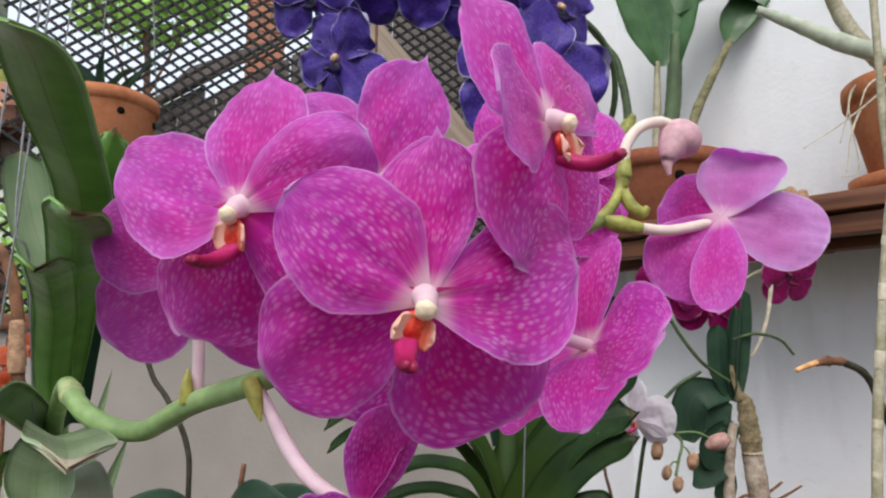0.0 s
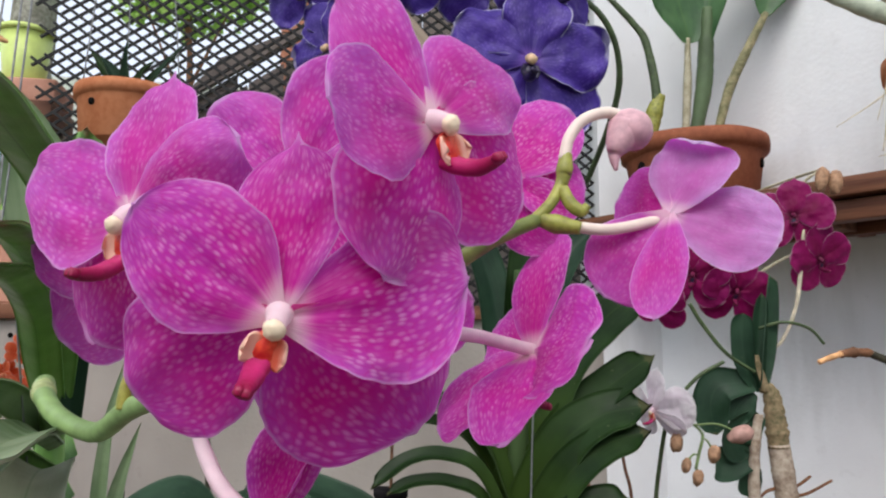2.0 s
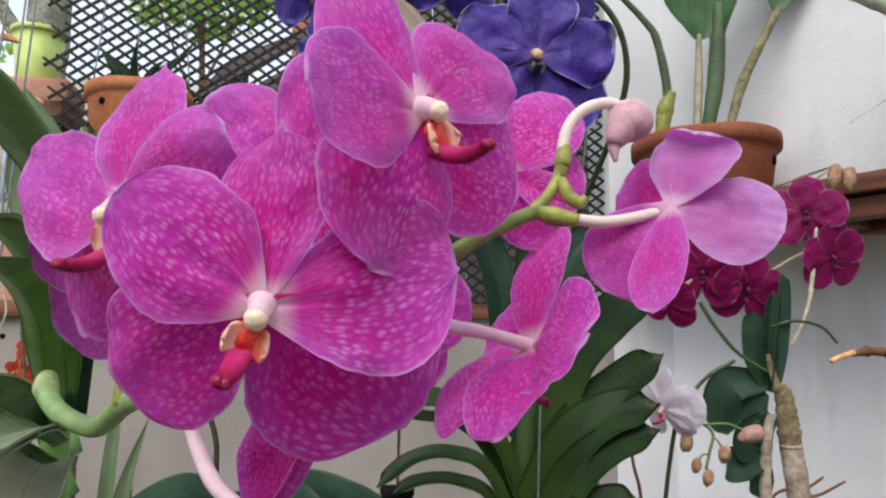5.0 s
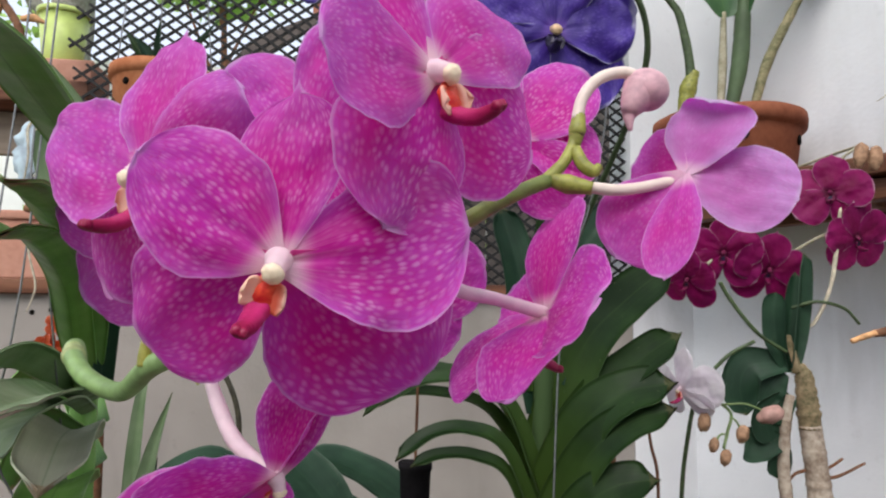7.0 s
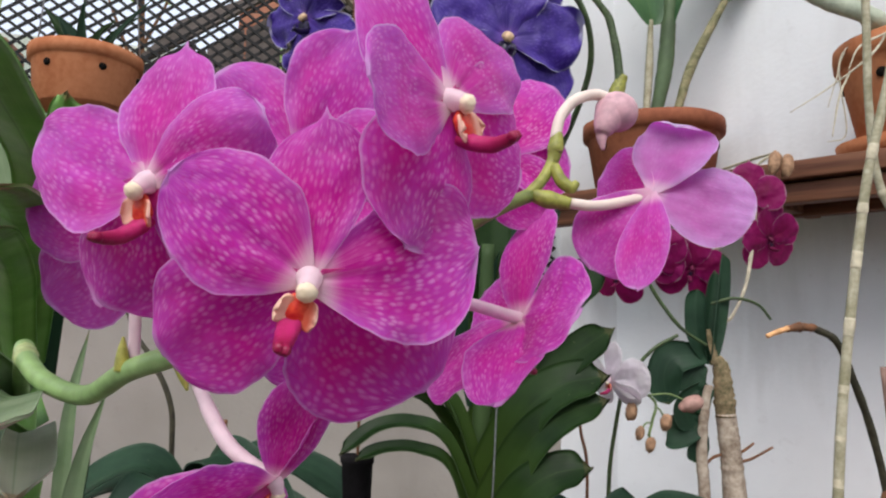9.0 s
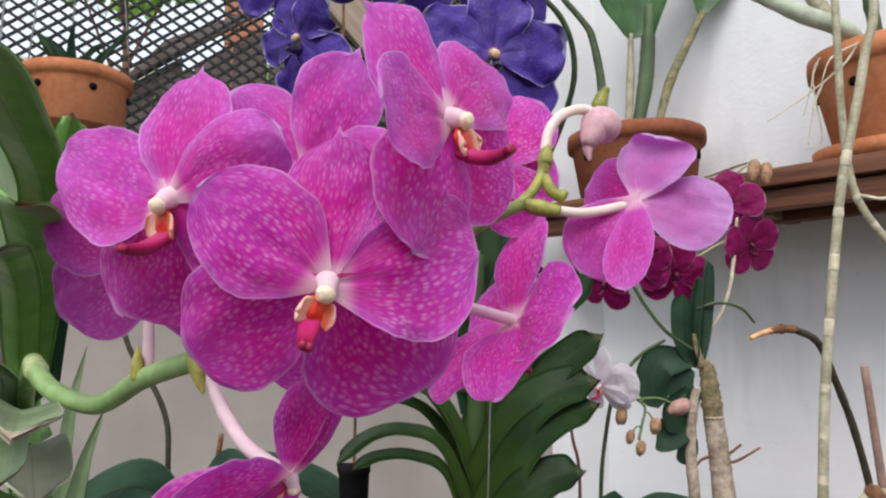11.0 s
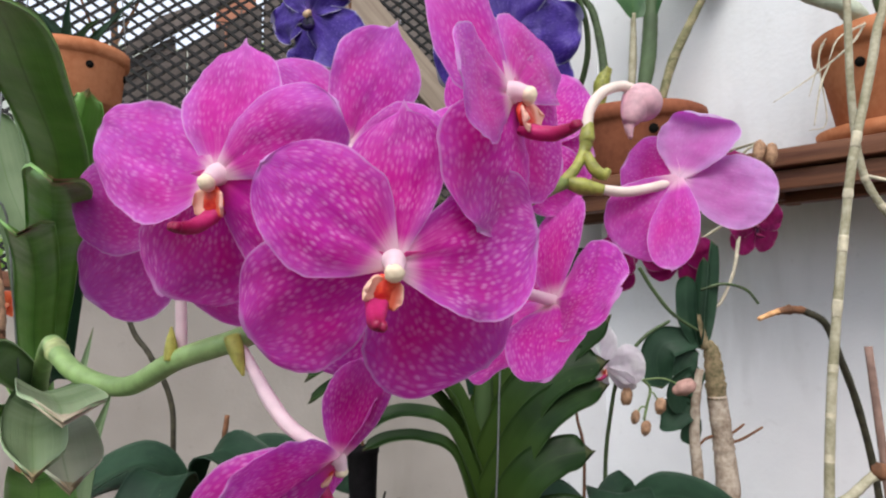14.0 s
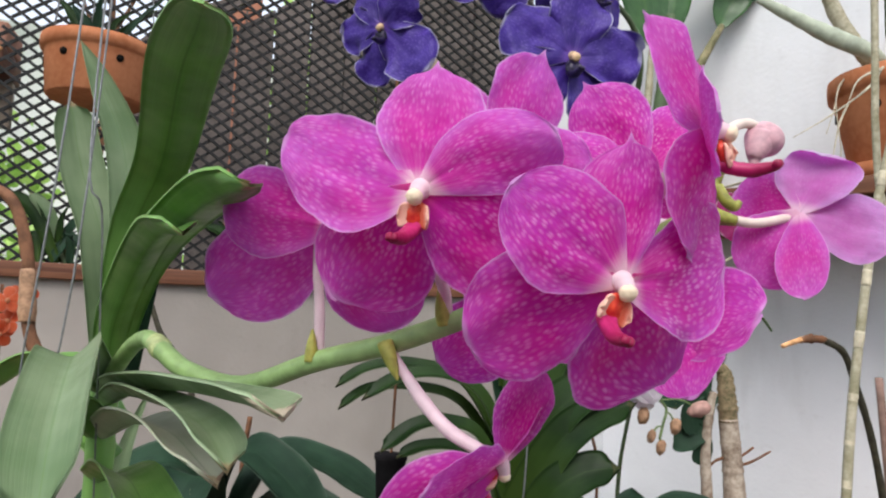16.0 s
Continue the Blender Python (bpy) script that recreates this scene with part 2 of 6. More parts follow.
LEAF = leaf_material("vanda_leaf", (0.088, 0.215, 0.034), (0.175, 0.350, 0.078), rib=(0.035, 0.09, 0.018))
LEAF_GREY = leaf_material("grey_green_leaf", (0.13, 0.21, 0.095), (0.24, 0.32, 0.18), 0.45)
LEAF_TORN = leaf_material("torn_grey_leaf", (0.13, 0.21, 0.095), (0.24, 0.32, 0.18), 0.45, dried=0.9, dry_from=0.925, dry_tone=(0.52, 0.45, 0.33))
LEAF_PALE = leaf_material("pale_grey_leaf", (0.38, 0.42, 0.29), (0.50, 0.53, 0.40), 0.45)
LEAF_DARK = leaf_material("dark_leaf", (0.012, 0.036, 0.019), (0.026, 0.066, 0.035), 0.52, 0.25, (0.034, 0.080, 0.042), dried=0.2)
# Dark green of the back vanda taken near black, its shade included in the colour.
LEAF_MID = leaf_material("shaded_vanda_leaf", (0.007, 0.023, 0.004), (0.020, 0.050, 0.010), 0.50, 0.22, (0.030, 0.065, 0.012), young=(0.050, 0.095, 0.015), dried=0.12)
SPIKE = plain("flower_spike_green", (0.30, 0.45, 0.17), 0.42, 0.45, 0.18, 70, 0.08)
SPIKE_TIP = plain("flower_spike_olive", (0.165, 0.205, 0.045), 0.42, 0.45, 0.25, 90, 0.08)
STALK = plain("raceme_stalk_green", (0.13, 0.19, 0.07), 0.5, 0.4, 0.3, 80)
SPIKE_DARK = plain("thin_spike_green", (0.050, 0.078, 0.030), 0.5, 0.4, 0.3, 80)
BRACT = plain("bract_yellow_green", (0.40, 0.39, 0.085), 0.45, 0.4, 0.25, 150, 0.15)
NODE = plain("node_olive_green", (0.27, 0.275, 0.055), 0.45, 0.4, 0.3, 150, 0.08)
PEDICEL = plain("pedicel_white_pink", (0.82, 0.64, 0.69), 0.5, 0.4, 0.06, 120, 0.2)
PEDICEL_CREAM = plain("pedicel_cream", (0.80, 0.68, 0.60), 0.5, 0.4, 0.06, 120, 0.2)
BUD = plain("bud_blush_pink", (0.60, 0.36, 0.40), 0.5, 0.35, 0.2, 120, 0.15)
LIP = lip_material("lip_crimson", (0.55, 0.025, 0.17), (0.32, 0.008, 0.065))
LIP_SIDE = lobe_material("lip_side_blush", (0.78, 0.16, 0.09), (0.92, 0.60, 0.47))
LIP_BASE = speckled("lip_throat_orange_red", 0.42, 0.35, (0.48, 0.010, 0.015), (0.78, 0.10, 0.04), 160, 0.2, 0.0005, 3)
COLUMN = plain("column_white", (0.91, 0.72, 0.79), 0.5, 0.3, 0.06, 200, 0.45)
ANTHER = plain("anther_cream_yellow", (0.90, 0.76, 0.56), 0.4, 0.4, 0.08, 200, 0.2)
DARK_LIP = plain("dark_indigo_lip", (0.012, 0.006, 0.035), 0.4, 0.4, 0.3, 160)
ROSE_LIP = plain("dark_rose_lip", (0.11, 0.002, 0.035), 0.5, 0.3, 0.3, 160)
TAN_CENTRE = plain("tan_column", (0.55, 0.38, 0.22), 0.45, 0.4, 0.2, 160)
SHEATH_PALE = plain("pale_green_sheath", (0.40, 0.44, 0.34), 0.55, 0.3, 0.2, 40)
SHEATH = plain("grey_green_bulb", (0.075, 0.115, 0.055), 0.55, 0.3, 0.25, 16)
LEAF_BROAD = leaf_material("broad_cane_leaf", (0.030, 0.090, 0.030), (0.070, 0.165, 0.055), 0.36)
TERRACOTTA = speckled("terracotta", 0.85, 0.2, (0.36, 0.12, 0.05), (0.50, 0.20, 0.095), 9, 0.35, 0.001)
TERRACOTTA_DARK = speckled("weathered_terracotta", 0.85, 0.2, (0.20, 0.062, 0.032), (0.30, 0.105, 0.055), 9, 0.35, 0.001)
PLASTER = stained("white_plaster", (0.72, 0.735, 0.755), (0.82, 0.835, 0.855), (0.60, 0.605, 0.61))
# Cream tone set far darker, putting the low wall's shade into its colour.
PLASTER_WARM = stained("shaded_cream_plaster", (0.29, 0.265, 0.24), (0.37, 0.34, 0.31), (0.23, 0.21, 0.19))
CONCRETE = speckled("grey_concrete", 0.92, 0.15, (0.085, 0.080, 0.075), (0.15, 0.145, 0.135), 3.0, 0.4, 0.002)
LATTICE = plain("black_plastic", (0.018, 0.018, 0.0185), 0.65, 0.25, 0.3, 40)
WIRE = plain("galvanised_wire", (0.20, 0.205, 0.21), 0.5, 0.4, 0.2, 200, 0.0, 0.4)
CHAR = plain("black_pot_plastic", (0.008, 0.007, 0.008), 0.85, 0.12, 0.3, 80)
HOLE = plain("pot_hole_shadow", (0.006, 0.005, 0.004), 0.9, 0.1)
CANE = speckled("old_cane_straw", 0.55, 0.35, (0.22, 0.205, 0.12), (0.46, 0.42, 0.31), 24, 0.35, 0.0008, 7)
CANE_WHITE = plain("cane_paper_sheath", (0.50, 0.45, 0.33), 0.7, 0.2, 0.2, 90)
CANE_BROWN = plain("dry_brown_stem", (0.16, 0.075, 0.04), 0.7, 0.2, 0.35, 60)
CANE_BROWN_LIGHT = plain("brown_bud_skin", (0.34, 0.20, 0.12), 0.65, 0.25, 0.3, 120)
WOODY_DARK = speckled("mossy_cane_bark", 0.85, 0.2, (0.085, 0.080, 0.040), (0.34, 0.25, 0.15), 30, 0.6, 0.001, 6)
WOODY = speckled("woody_cane_bark", 0.8, 0.2, (0.19, 0.135, 0.095), (0.50, 0.43, 0.35), 26, 0.5, 0.001, 6)
MOTTLED = speckled("mottled_cane_skin", 0.7, 0.25, (0.075, 0.085, 0.035), (0.34, 0.30, 0.17), 26, 0.4, 0.001, 5)
STICK = plain("pinkish_brown_stick", (0.25, 0.16, 0.13), 0.7, 0.2, 0.2, 60)
BUD_DULL = plain("dull_pink_bud", (0.40, 0.235, 0.20), 0.6, 0.3, 0.2, 120)
DEAD = plain("dead_dark_stem", (0.040, 0.036, 0.022), 0.6, 0.3, 0.4, 80)
TAN = plain("tan_dry_tip", (0.55, 0.30, 0.14), 0.7, 0.2, 0.3, 90)
ROOT = plain("pale_aerial_root", (0.50, 0.45, 0.34), 0.7, 0.2, 0.25, 90)
TEAL = plain("teal_string", (0.01, 0.16, 0.19), 0.6, 0.3, 0.2, 200)


def wood_material(name, dark, light, rough=0.6):
    k = Mat(name, rough, 0.3)
    tc = k.t.nodes.new("ShaderNodeTexCoord")
    mp = k.t.nodes.new("ShaderNodeMapping")
    mp.inputs["Scale"].default_value = (3.0, 40.0, 60.0)
    k.link(tc.outputs["Object"], mp.inputs[0])
    g = k.n("TexNoise", Scale=1.0, Detail=6.0, Roughness=0.6)
    k.link(mp.outputs[0], g.inputs["Vector"])
    k.color(k.mix(k.ramp(g.outputs[0], 0.32, 0.68), dark, light))
    k.bump(g.outputs[0], 0.4, 0.001)
    return k.m


WOOD = wood_material("reddish_wood", (0.085, 0.030, 0.016), (0.20, 0.085, 0.045))
BEAM = wood_material("weathered_timber", (0.24, 0.185, 0.14), (0.35, 0.28, 0.215))


# ---------------------------------------------------------------- mesh helpers
def mesh_of(bm, name, mats):
    me = bpy.data.meshes.new(name)
    bm.normal_update()
    bm.to_mesh(me)
    bm.free()
    for m in mats if isinstance(mats, (list, tuple)) else [mats]:
        me.materials.append(m)
    for p in me.polygons:
        p.use_smooth = True
    return me


def part(name, bm, mats, parent=None, label="", flat=False):
    me = mesh_of(bm, name, mats)
    if flat:
        for p in me.polygons:
            p.use_smooth = False
    ob = new(name, me)
    if parent is not None:
        ob.parent = parent
    if label:
        ob["label"] = label
    return ob


def thing(name, label, category, at=(0, 0, 0), group="", kind=""):
    ob = new(name)
    ob.empty_display_size = 0.02
    ob.location = at
    return tagged(ob, label, category, group, kind)


def settle(root):
    """Keeps the parts of a thing in place in the world while its base stands at its own spot."""
    shift = Matrix.Translation(-root.location)
    for ob in root.children:
        ob.data.transform(shift)
        for sub in ob.children:
            sub.data.transform(shift)


def bezier(pts, n):
    """n + 1 points on a smooth line through all pts (Catmull-Rom)."""
    P = [Vector(p) for p in pts]
    P = [P[0] * 2 - P[1]] + P + [P[-1] * 2 - P[-2]]
    segs = len(P) - 3
    out = []
    for i in range(n + 1):
        s = min(segs - 1e-6, i / n * segs)
        k, t = int(s), s - int(s)
        a, b, c, d = P[k:k + 4]
        out.append(0.5 * ((2 * b) + (c - a) * t + (2 * a - 5 * b + 4 * c - d) * t * t + (3 * b - a - 3 * c + d) * t ** 3))
    return out


def tube(bm, pts, radii, sides=10, n=None, wob=0.0, mat=0):
    """A round stem through pts; radii are spread along it."""
    n = n or max(6, 6 * (len(pts) - 1))
    line = bezier(pts, n) if len(pts) > 2 else [Vector(pts[0]).lerp(Vector(pts[-1]), i / n) for i in range(n + 1)]
    radii = radii if isinstance(radii, (list, tuple)) else [radii]
    rings = []
    up = Vector((0.13, 0.21, 1)).normalized()
    for i, p in enumerate(line):
        d = (line[min(n, i + 1)] - line[max(0, i - 1)]).normalized()
        a = d.cross(up)
        if a.length < 0.1:
            a = d.cross(Vector((1, 0, 0)))
        a.normalize()
        b = d.cross(a).normalized()
        f = i / n * (len(radii) - 1)
        k = min(len(radii) - 2, int(f)) if len(radii) > 1 else 0
        r = radii[k] + (radii[k + 1] - radii[k]) * (f - k) if len(radii) > 1 else radii[0]
        if wob:
            r *= 1 + wob * noise.noise(p * 160)
        rings.append([bm.verts.new(p + r * (math.cos(q) * a + math.sin(q) * b)) for q in (2 * math.pi * j / sides for j in range(sides))])
    for r0, r1 in zip(rings, rings[1:]):
        for j in range(sides):
            bm.faces.new((r0[j], r0[(j + 1) % sides], r1[(j + 1) % sides], r1[j])).material_index = mat
    bm.faces.new(rings[0][::-1]).material_index = mat
    bm.faces.new(rings[-1]).material_index = mat
    return bm


def box(bm, size, m=Matrix(), bevel=0.0):
    made = bmesh.ops.create_cube(bm, size=1, matrix=m @ Matrix.Diagonal((*size, 1)))
    if bevel:
        edges = list({e for v in made["verts"] for e in v.link_edges})
        bmesh.ops.bevel(bm, geom=edges, offset=bevel, segments=2, affect="EDGES", profile=0.6)
    return bm


def blob(bm, at, radii, turn=Matrix(), seg=14, rings=9, rough=0.0):
    made = bmesh.ops.create_uvsphere(bm, u_segments=seg, v_segments=rings, radius=1)
    m = Matrix.Translation(at) @ turn @ Matrix.Diagonal((*radii, 1))
    for v in made["verts"]:
        if rough:
            v.co *= 1 + rough * noise.noise(v.co * 2.3 + Vector(at) * 50)
        v.co = m @ v.co
    return bm


def frame_of(normal, up):
    z = Vector(normal).normalized()
    y = (Vector(up) - z * Vector(up).dot(z)).normalized()
    return Matrix((y.cross(z), y, z)).transposed().to_4x4()


def lathe(bm, profile, at, seg=40, wob=0.0, tilt=Matrix()):
    """Turns a profile of (radius, height) round z."""
    rings = []
    for r, h in profile:
        ring = []
        for j in range(seg):
            q = 2 * math.pi * j / seg
            p = Vector((r * math.cos(q), r * math.sin(q), h))
            p *= 1 + wob * noise.noise(p * 14)
            ring.append(bm.verts.new(Vector(at) + tilt @ p))
        rings.append(ring)
    for r0, r1 in zip(rings, rings[1:]):
        for j in range(seg):
            bm.faces.new((r0[j], r0[(j + 1) % seg], r1[(j + 1) % seg], r1[j]))
    bm.faces.new(rings[0][::-1])
    bm.faces.new(rings[-1])
    return bm


# ---------------------------------------------------------------- petals and flowers
def swell(u, tip, broad=0.6):
    """Half width along a petal: a narrow claw, a broad blade, a round or pointed end."""
    if u < broad:
        return 0.15 + 0.85 * math.sin(math.pi / 2 * u / broad) ** 1.05
    x = (u - broad) / (1 - broad)
    return max(0.0, 1 - x ** 2.2) ** tip


def petal(spec, tip=0.5, seed=0, thick=0.0006, nu=44, nv=22, ruffle=0.02, apex=0.0):
    """A tepal in the flower's own frame: azimuth, lift, length, width, twist, backward bend; then either the curl of its end, or its
    cross curve, sideways sweep and the place of its broadest part."""
    az, lift, length, width, twist, bend = spec[:6]
    curl = spec[6] if len(spec) == 7 else 0.0
    cup, skew, broad = spec[6:9] if len(spec) == 9 else (0.14, 0.0, 0.6)
    az, lift, twist = radians(az), radians(lift), radians(twist)
    d = Vector((math.cos(lift) * math.cos(az), math.cos(lift) * math.sin(az), math.sin(lift)))
    s = Vector((-math.sin(az), math.cos(az), 0))
    n = d.cross(s)
    s, n = s * math.cos(twist) + n * math.sin(twist), n * math.cos(twist) - s * math.sin(twist)
    bm = bmesh.new()
    uvs = bm.loops.layers.uv.new("UVMap")
    us = [0.6 * i / (nu * 0.5) for i in range(nu // 2)]
    us += [0.6 + 0.4 * math.sin(math.pi / 2 * i / (nu - nu // 2)) for i in range(nu - nu // 2 + 1)]
    grids = []
    for face in (1, -1):
        rows = []
        for u in us:
            w = width / 2 * swell(u, tip, broad)
            row = []
            for j in range(nv + 1):
                v = -1 + 2 * j / nv
                a = v * w
                h = -bend * length * u * u - cup * a * a / width
                q = Vector((u * 3.1 + seed * 7.7, v * 1.9 * swell(u, tip, broad), seed * 3.3))
                h += width * (0.055 * noise.noise(q * 0.9) + 0.016 * noise.noise(q * 2.6)) * min(1, u * 3)
                h += width * ruffle * abs(v) ** 3 * (math.sin(9 * u + 3 * v + seed) + 1.6 * noise.noise(Vector((u * 6 + seed, v * 1.5, 3.7)))) * min(1, u * 2)
                h -= width * 0.020 * math.exp(-(v / 0.10) ** 2) * (1 - u)
                far = length * u
                if curl and u > 0.74:
                    turn = radians(curl) * (1 + 0.30 * noise.noise(Vector((v * 2.3, seed, 0))))
                    r = 0.26 * length / turn
                    far = length * 0.74 + r * math.sin(turn * (u - 0.74) / 0.26)
                    h -= r * (1 - math.cos(turn * (u - 0.74) / 0.26))
                edge = 1 + (0.045 * noise.noise(Vector((u * 5, v * 2, seed * 5.1))) + 0.022 * noise.noise(Vector((u * 15, v * 3, seed * 2.3)))) * abs(v) ** 2
                tipped = apex * length * max(0, (u - 0.84) / 0.16) ** 2 * math.exp(-(v / 0.42) ** 2)
                tipped += 0.022 * length * noise.noise(Vector((v * 2.4, seed * 1.7, 9.1))) * max(0, (u - 0.8) / 0.2) ** 2
                rim = 0.25 + 0.75 * (1 - abs(v) ** 6) * (1 if u < 0.97 else 0.5)
                co = d * (far + tipped) + s * (a * edge + skew * length * u * u) + n * (h + face * thick / 2 * rim)
                row.append((bm.verts.new(co), u, 0.5 + v / 2))
            rows.append(row)
        grids.append(rows)
        for r0, r1 in zip(rows, rows[1:]):
            for j in range(nv):
                quad = [r0[j], r1[j], r1[j + 1], r0[j + 1]]
                if face < 0:
                    quad.reverse()
                f = bm.faces.new([q[0] for q in quad])
                f.material_index = 0 if face > 0 else 1
                for loop, q in zip(f.loops, quad):
                    loop[uvs].uv = (q[1], q[2])
    top, bot = grids
    for i in range(len(us) - 1):
        for j in (0, nv):
            quad = [top[i][j], top[i + 1][j], bot[i + 1][j], bot[i][j]]
            f = bm.faces.new([q[0] for q in (quad if j else quad[::-1])])
            for loop, q in zip(f.loops, quad if j else quad[::-1]):
                loop[uvs].uv = (q[1], q[2])
            for e in f.edges:
                e.smooth = False
    bmesh.ops.remove_doubles(bm, verts=[q[0] for r in (top[-1], bot[-1]) for q in r], dist=1e-5)
    return bm


TEPALS = (("D", "dorsal_sepal", 0.60), ("LP", "petal", 0.5), ("RP", "petal", 0.5), ("LS", "lateral_sepal", 0.5), ("RS", "lateral_sepal", 0.5))


def tongue(line, widths, depth, groove=0.3, n=22, sides=18):
    """A fleshy strap through line with the given half widths, flattened, grooved along its upper face."""
    bm = bmesh.new()
    pts = bezier(line, n)
    rings = []
    for i, p in enumerate(pts):
        d = (pts[min(n, i + 1)] - pts[max(0, i - 1)]).normalized()
        s = d.cross(Vector((0, 1, 0.2))).normalized()
        up = s.cross(d).normalized()
        f = i / n * (len(widths) - 1)
        k = min(len(widths) - 2, int(f))
        w = widths[k] + (widths[k + 1] - widths[k]) * (f - k)
        ring = []
        for j in range(sides):
            q = 2 * math.pi * j / sides
            x, y = math.cos(q), math.sin(q)
            y *= depth / w if w > depth else 1.0
            y -= groove * math.exp(-(x / 0.35) ** 2) * (1 if y > 0 else -0.3) * depth / w
            wob = 1 + 0.10 * noise.noise(p * 420 + Vector((x, y, 0)))
            ring.append(bm.verts.new(p + (s * (x * w) + up * (y * w)) * wob))
        rings.append(ring)
    for r0, r1 in zip(rings, rings[1:]):
        for j in range(sides):
            bm.faces.new((r0[j], r0[(j + 1) % sides], r1[(j + 1) % sides], r1[j]))
    bm.faces.new(rings[0][::-1])
    bm.faces.new(rings[-1])
    return bm


def ear(k, side):
    """A side lobe of the lip: a rounded flap that opens forward and outward from the throat."""
    bm = bmesh.new()
    nu, nv = 10, 10
    grids = []
    for face in (0, 1):
        rows = []
        for i in range(nu + 1):
            u = i / nu
            row = []
            for j in range(nv + 1):
                v = -1 + 2 * j / nv
                half = 0.0045 * math.sqrt(max(0.03, 1 - max(0, (u - 0.30) / 0.70) ** 2.4)) * (0.80 + 0.20 * min(1, u / 0.3))
                x = 0.0010 + 0.0054 * math.sin(math.pi * 0.54 * u) - 0.0012 * v * v * u
                y = -0.0088 - 0.0022 * u + v * half
                z = 0.0036 + 0.0022 * u ** 1.5 + 0.0007 * math.sin(2.4 * v + side) * u
                row.append(bm.verts.new((side * (x + face * 0.0007 * (1 - u ** 4)) * k, y * k, (z - face * 0.0005) * k)))
            rows.append(row)
        grids.append(rows)
        for r0, r1 in zip(rows, rows[1:]):
            for j in range(nv):
                bm.faces.new((r0[j], r0[j + 1], r1[j + 1], r1[j]))
    a, b = grids
    loop = lambda g: [r[0] for r in g] + g[-1][1:] + [r[-1] for r in g[-2::-1]]
    la, lb = loop(a), loop(b)
    for i in range(len(la) - 1):
        bm.faces.new((la[i], la[i + 1], lb[i + 1], lb[i]))
    bmesh.ops.recalc_face_normals(bm, faces=bm.faces)
    return bm


def lip_parts(root, size, swing=0.0, mats=None):
    """Column with its cap, throat, two side lobes and the forward midlobe of the lip."""
    k = size / 0.055
    mid, lobe, throat, column, cap = mats or (LIP, LIP_SIDE, LIP_BASE, COLUMN, ANTHER)
    turn = Matrix.Rotation(radians(swing), 4, "Z")
    line = [(0, 0.0004 * k, -0.0006 * k), (0, 0.0002 * k, 0.0012 * k), (0, -0.0006 * k, 0.0030 * k), (0, -0.0018 * k, 0.0054 * k)]
    col = part("column", tube(bmesh.new(), line, [0.0042 * k, 0.0037 * k, 0.0033 * k, 0.0028 * k], 18, 18, 0.05), column, root)
    part("anther_cap", blob(bmesh.new(), (0, -0.0026 * k, 0.0060 * k), (0.0033 * k, 0.0033 * k, 0.0025 * k), pose(0, 0, 0, 25, 0, 0), seg=20, rings=14, rough=0.14), cap, col)
    line = [turn @ (Vector(p) * k) for p in ((0, -0.0122, 0.0002), (-0.0003, -0.0152, 0.0045), (-0.0006, -0.0174, 0.0105), (-0.0008, -0.0176, 0.0150), (-0.0009, -0.0172, 0.0198))]
    bm = tongue(line, [0.0040 * k, 0.0038 * k, 0.0033 * k, 0.0028 * k, 0.0025 * k, 0.0019 * k], 0.0029 * k, 0.22)
    for side in (-1, 1):
        blob(bm, turn @ (Vector((side * 0.0010 - 0.0009, -0.0170, 0.0196)) * k), (0.0016 * k, 0.0018 * k, 0.0020 * k), rough=0.3)
    whole = part("lip", bm, mid, root)
    bm = blob(bmesh.new(), turn @ Vector((0, -0.0092 * k, 0.0022 * k)), (0.0044 * k, 0.0056 * k, 0.0022 * k), turn, rough=0.2, seg=18, rings=12)
    part("lip_throat", bm, throat, whole)
    for side in (-1, 1):
        bm = ear(k, side)
        bm.transform(turn)
        part("side_lobe", bm, lobe, whole)


COUNT = [0]


def flower(label, centre, normal, up, specs, mats=None, lip=True, swing=0.0, category="orchid flower", group="open flowers of the pink spike", lipmats=None, name="orchid_flower", ruffle=0.02, pale=()):
    front, back = mats or (MAGENTA, MAGENTA_BACK)
    root = thing(name, label, category, group=group)
    root.matrix_basis = Matrix.Translation(centre) @ frame_of(normal, up)
    sizes = []
    for key, part_name, tip in TEPALS:
        if key not in specs:
            continue
        COUNT[0] += 1
        sizes.append(specs[key][2])
        apex = 0.085 if key == "D" and len(specs[key]) != 7 else 0.012
        tip = 0.42 if len(specs[key]) == 7 else tip
        face = MAGENTA_SEPAL if front in (MAGENTA, MAGENTA_LILAC) and key in ("LS", "RS") and lip and not pale else front
        part(part_name, petal(specs[key], tip, COUNT[0], apex=apex, ruffle=ruffle), [face, MAGENTA_PALE if key in pale else back], root)
    if lip:
        lip_parts(root, sum(sizes) / len(sizes) * 0.95, swing, lipmats)
    return root


def regular(size, cup=4.0, wide=0.92, seed=1):
    """Tepals of an ordinary flat flower, with small differences."""
    rng = random.Random(seed)
    g = lambda a, s: a + rng.uniform(-s, s)
    return {"D": (g(91, 4), g(cup, 5), size * g(1, .05), size * 0.86, g(0, 6), g(0.07, .03)),
            "LP": (g(162, 5), g(cup, 8), size * g(1, .05), size * wide, g(0, 9), g(0.07, .03)),
            "RP": (g(18, 5), g(cup, 8), size * g(1, .05), size * wide, g(0, 9), g(0.07, .03)),
            "LS": (g(222, 5), g(cup - 6, 6), size * g(1.06, .05), size * wide, g(0, 6), g(0.07, .03)),
            "RS": (g(318, 5), g(cup - 6, 6), size * g(1.06, .05), size * wide, g(0, 6), g(0.07, .03))}


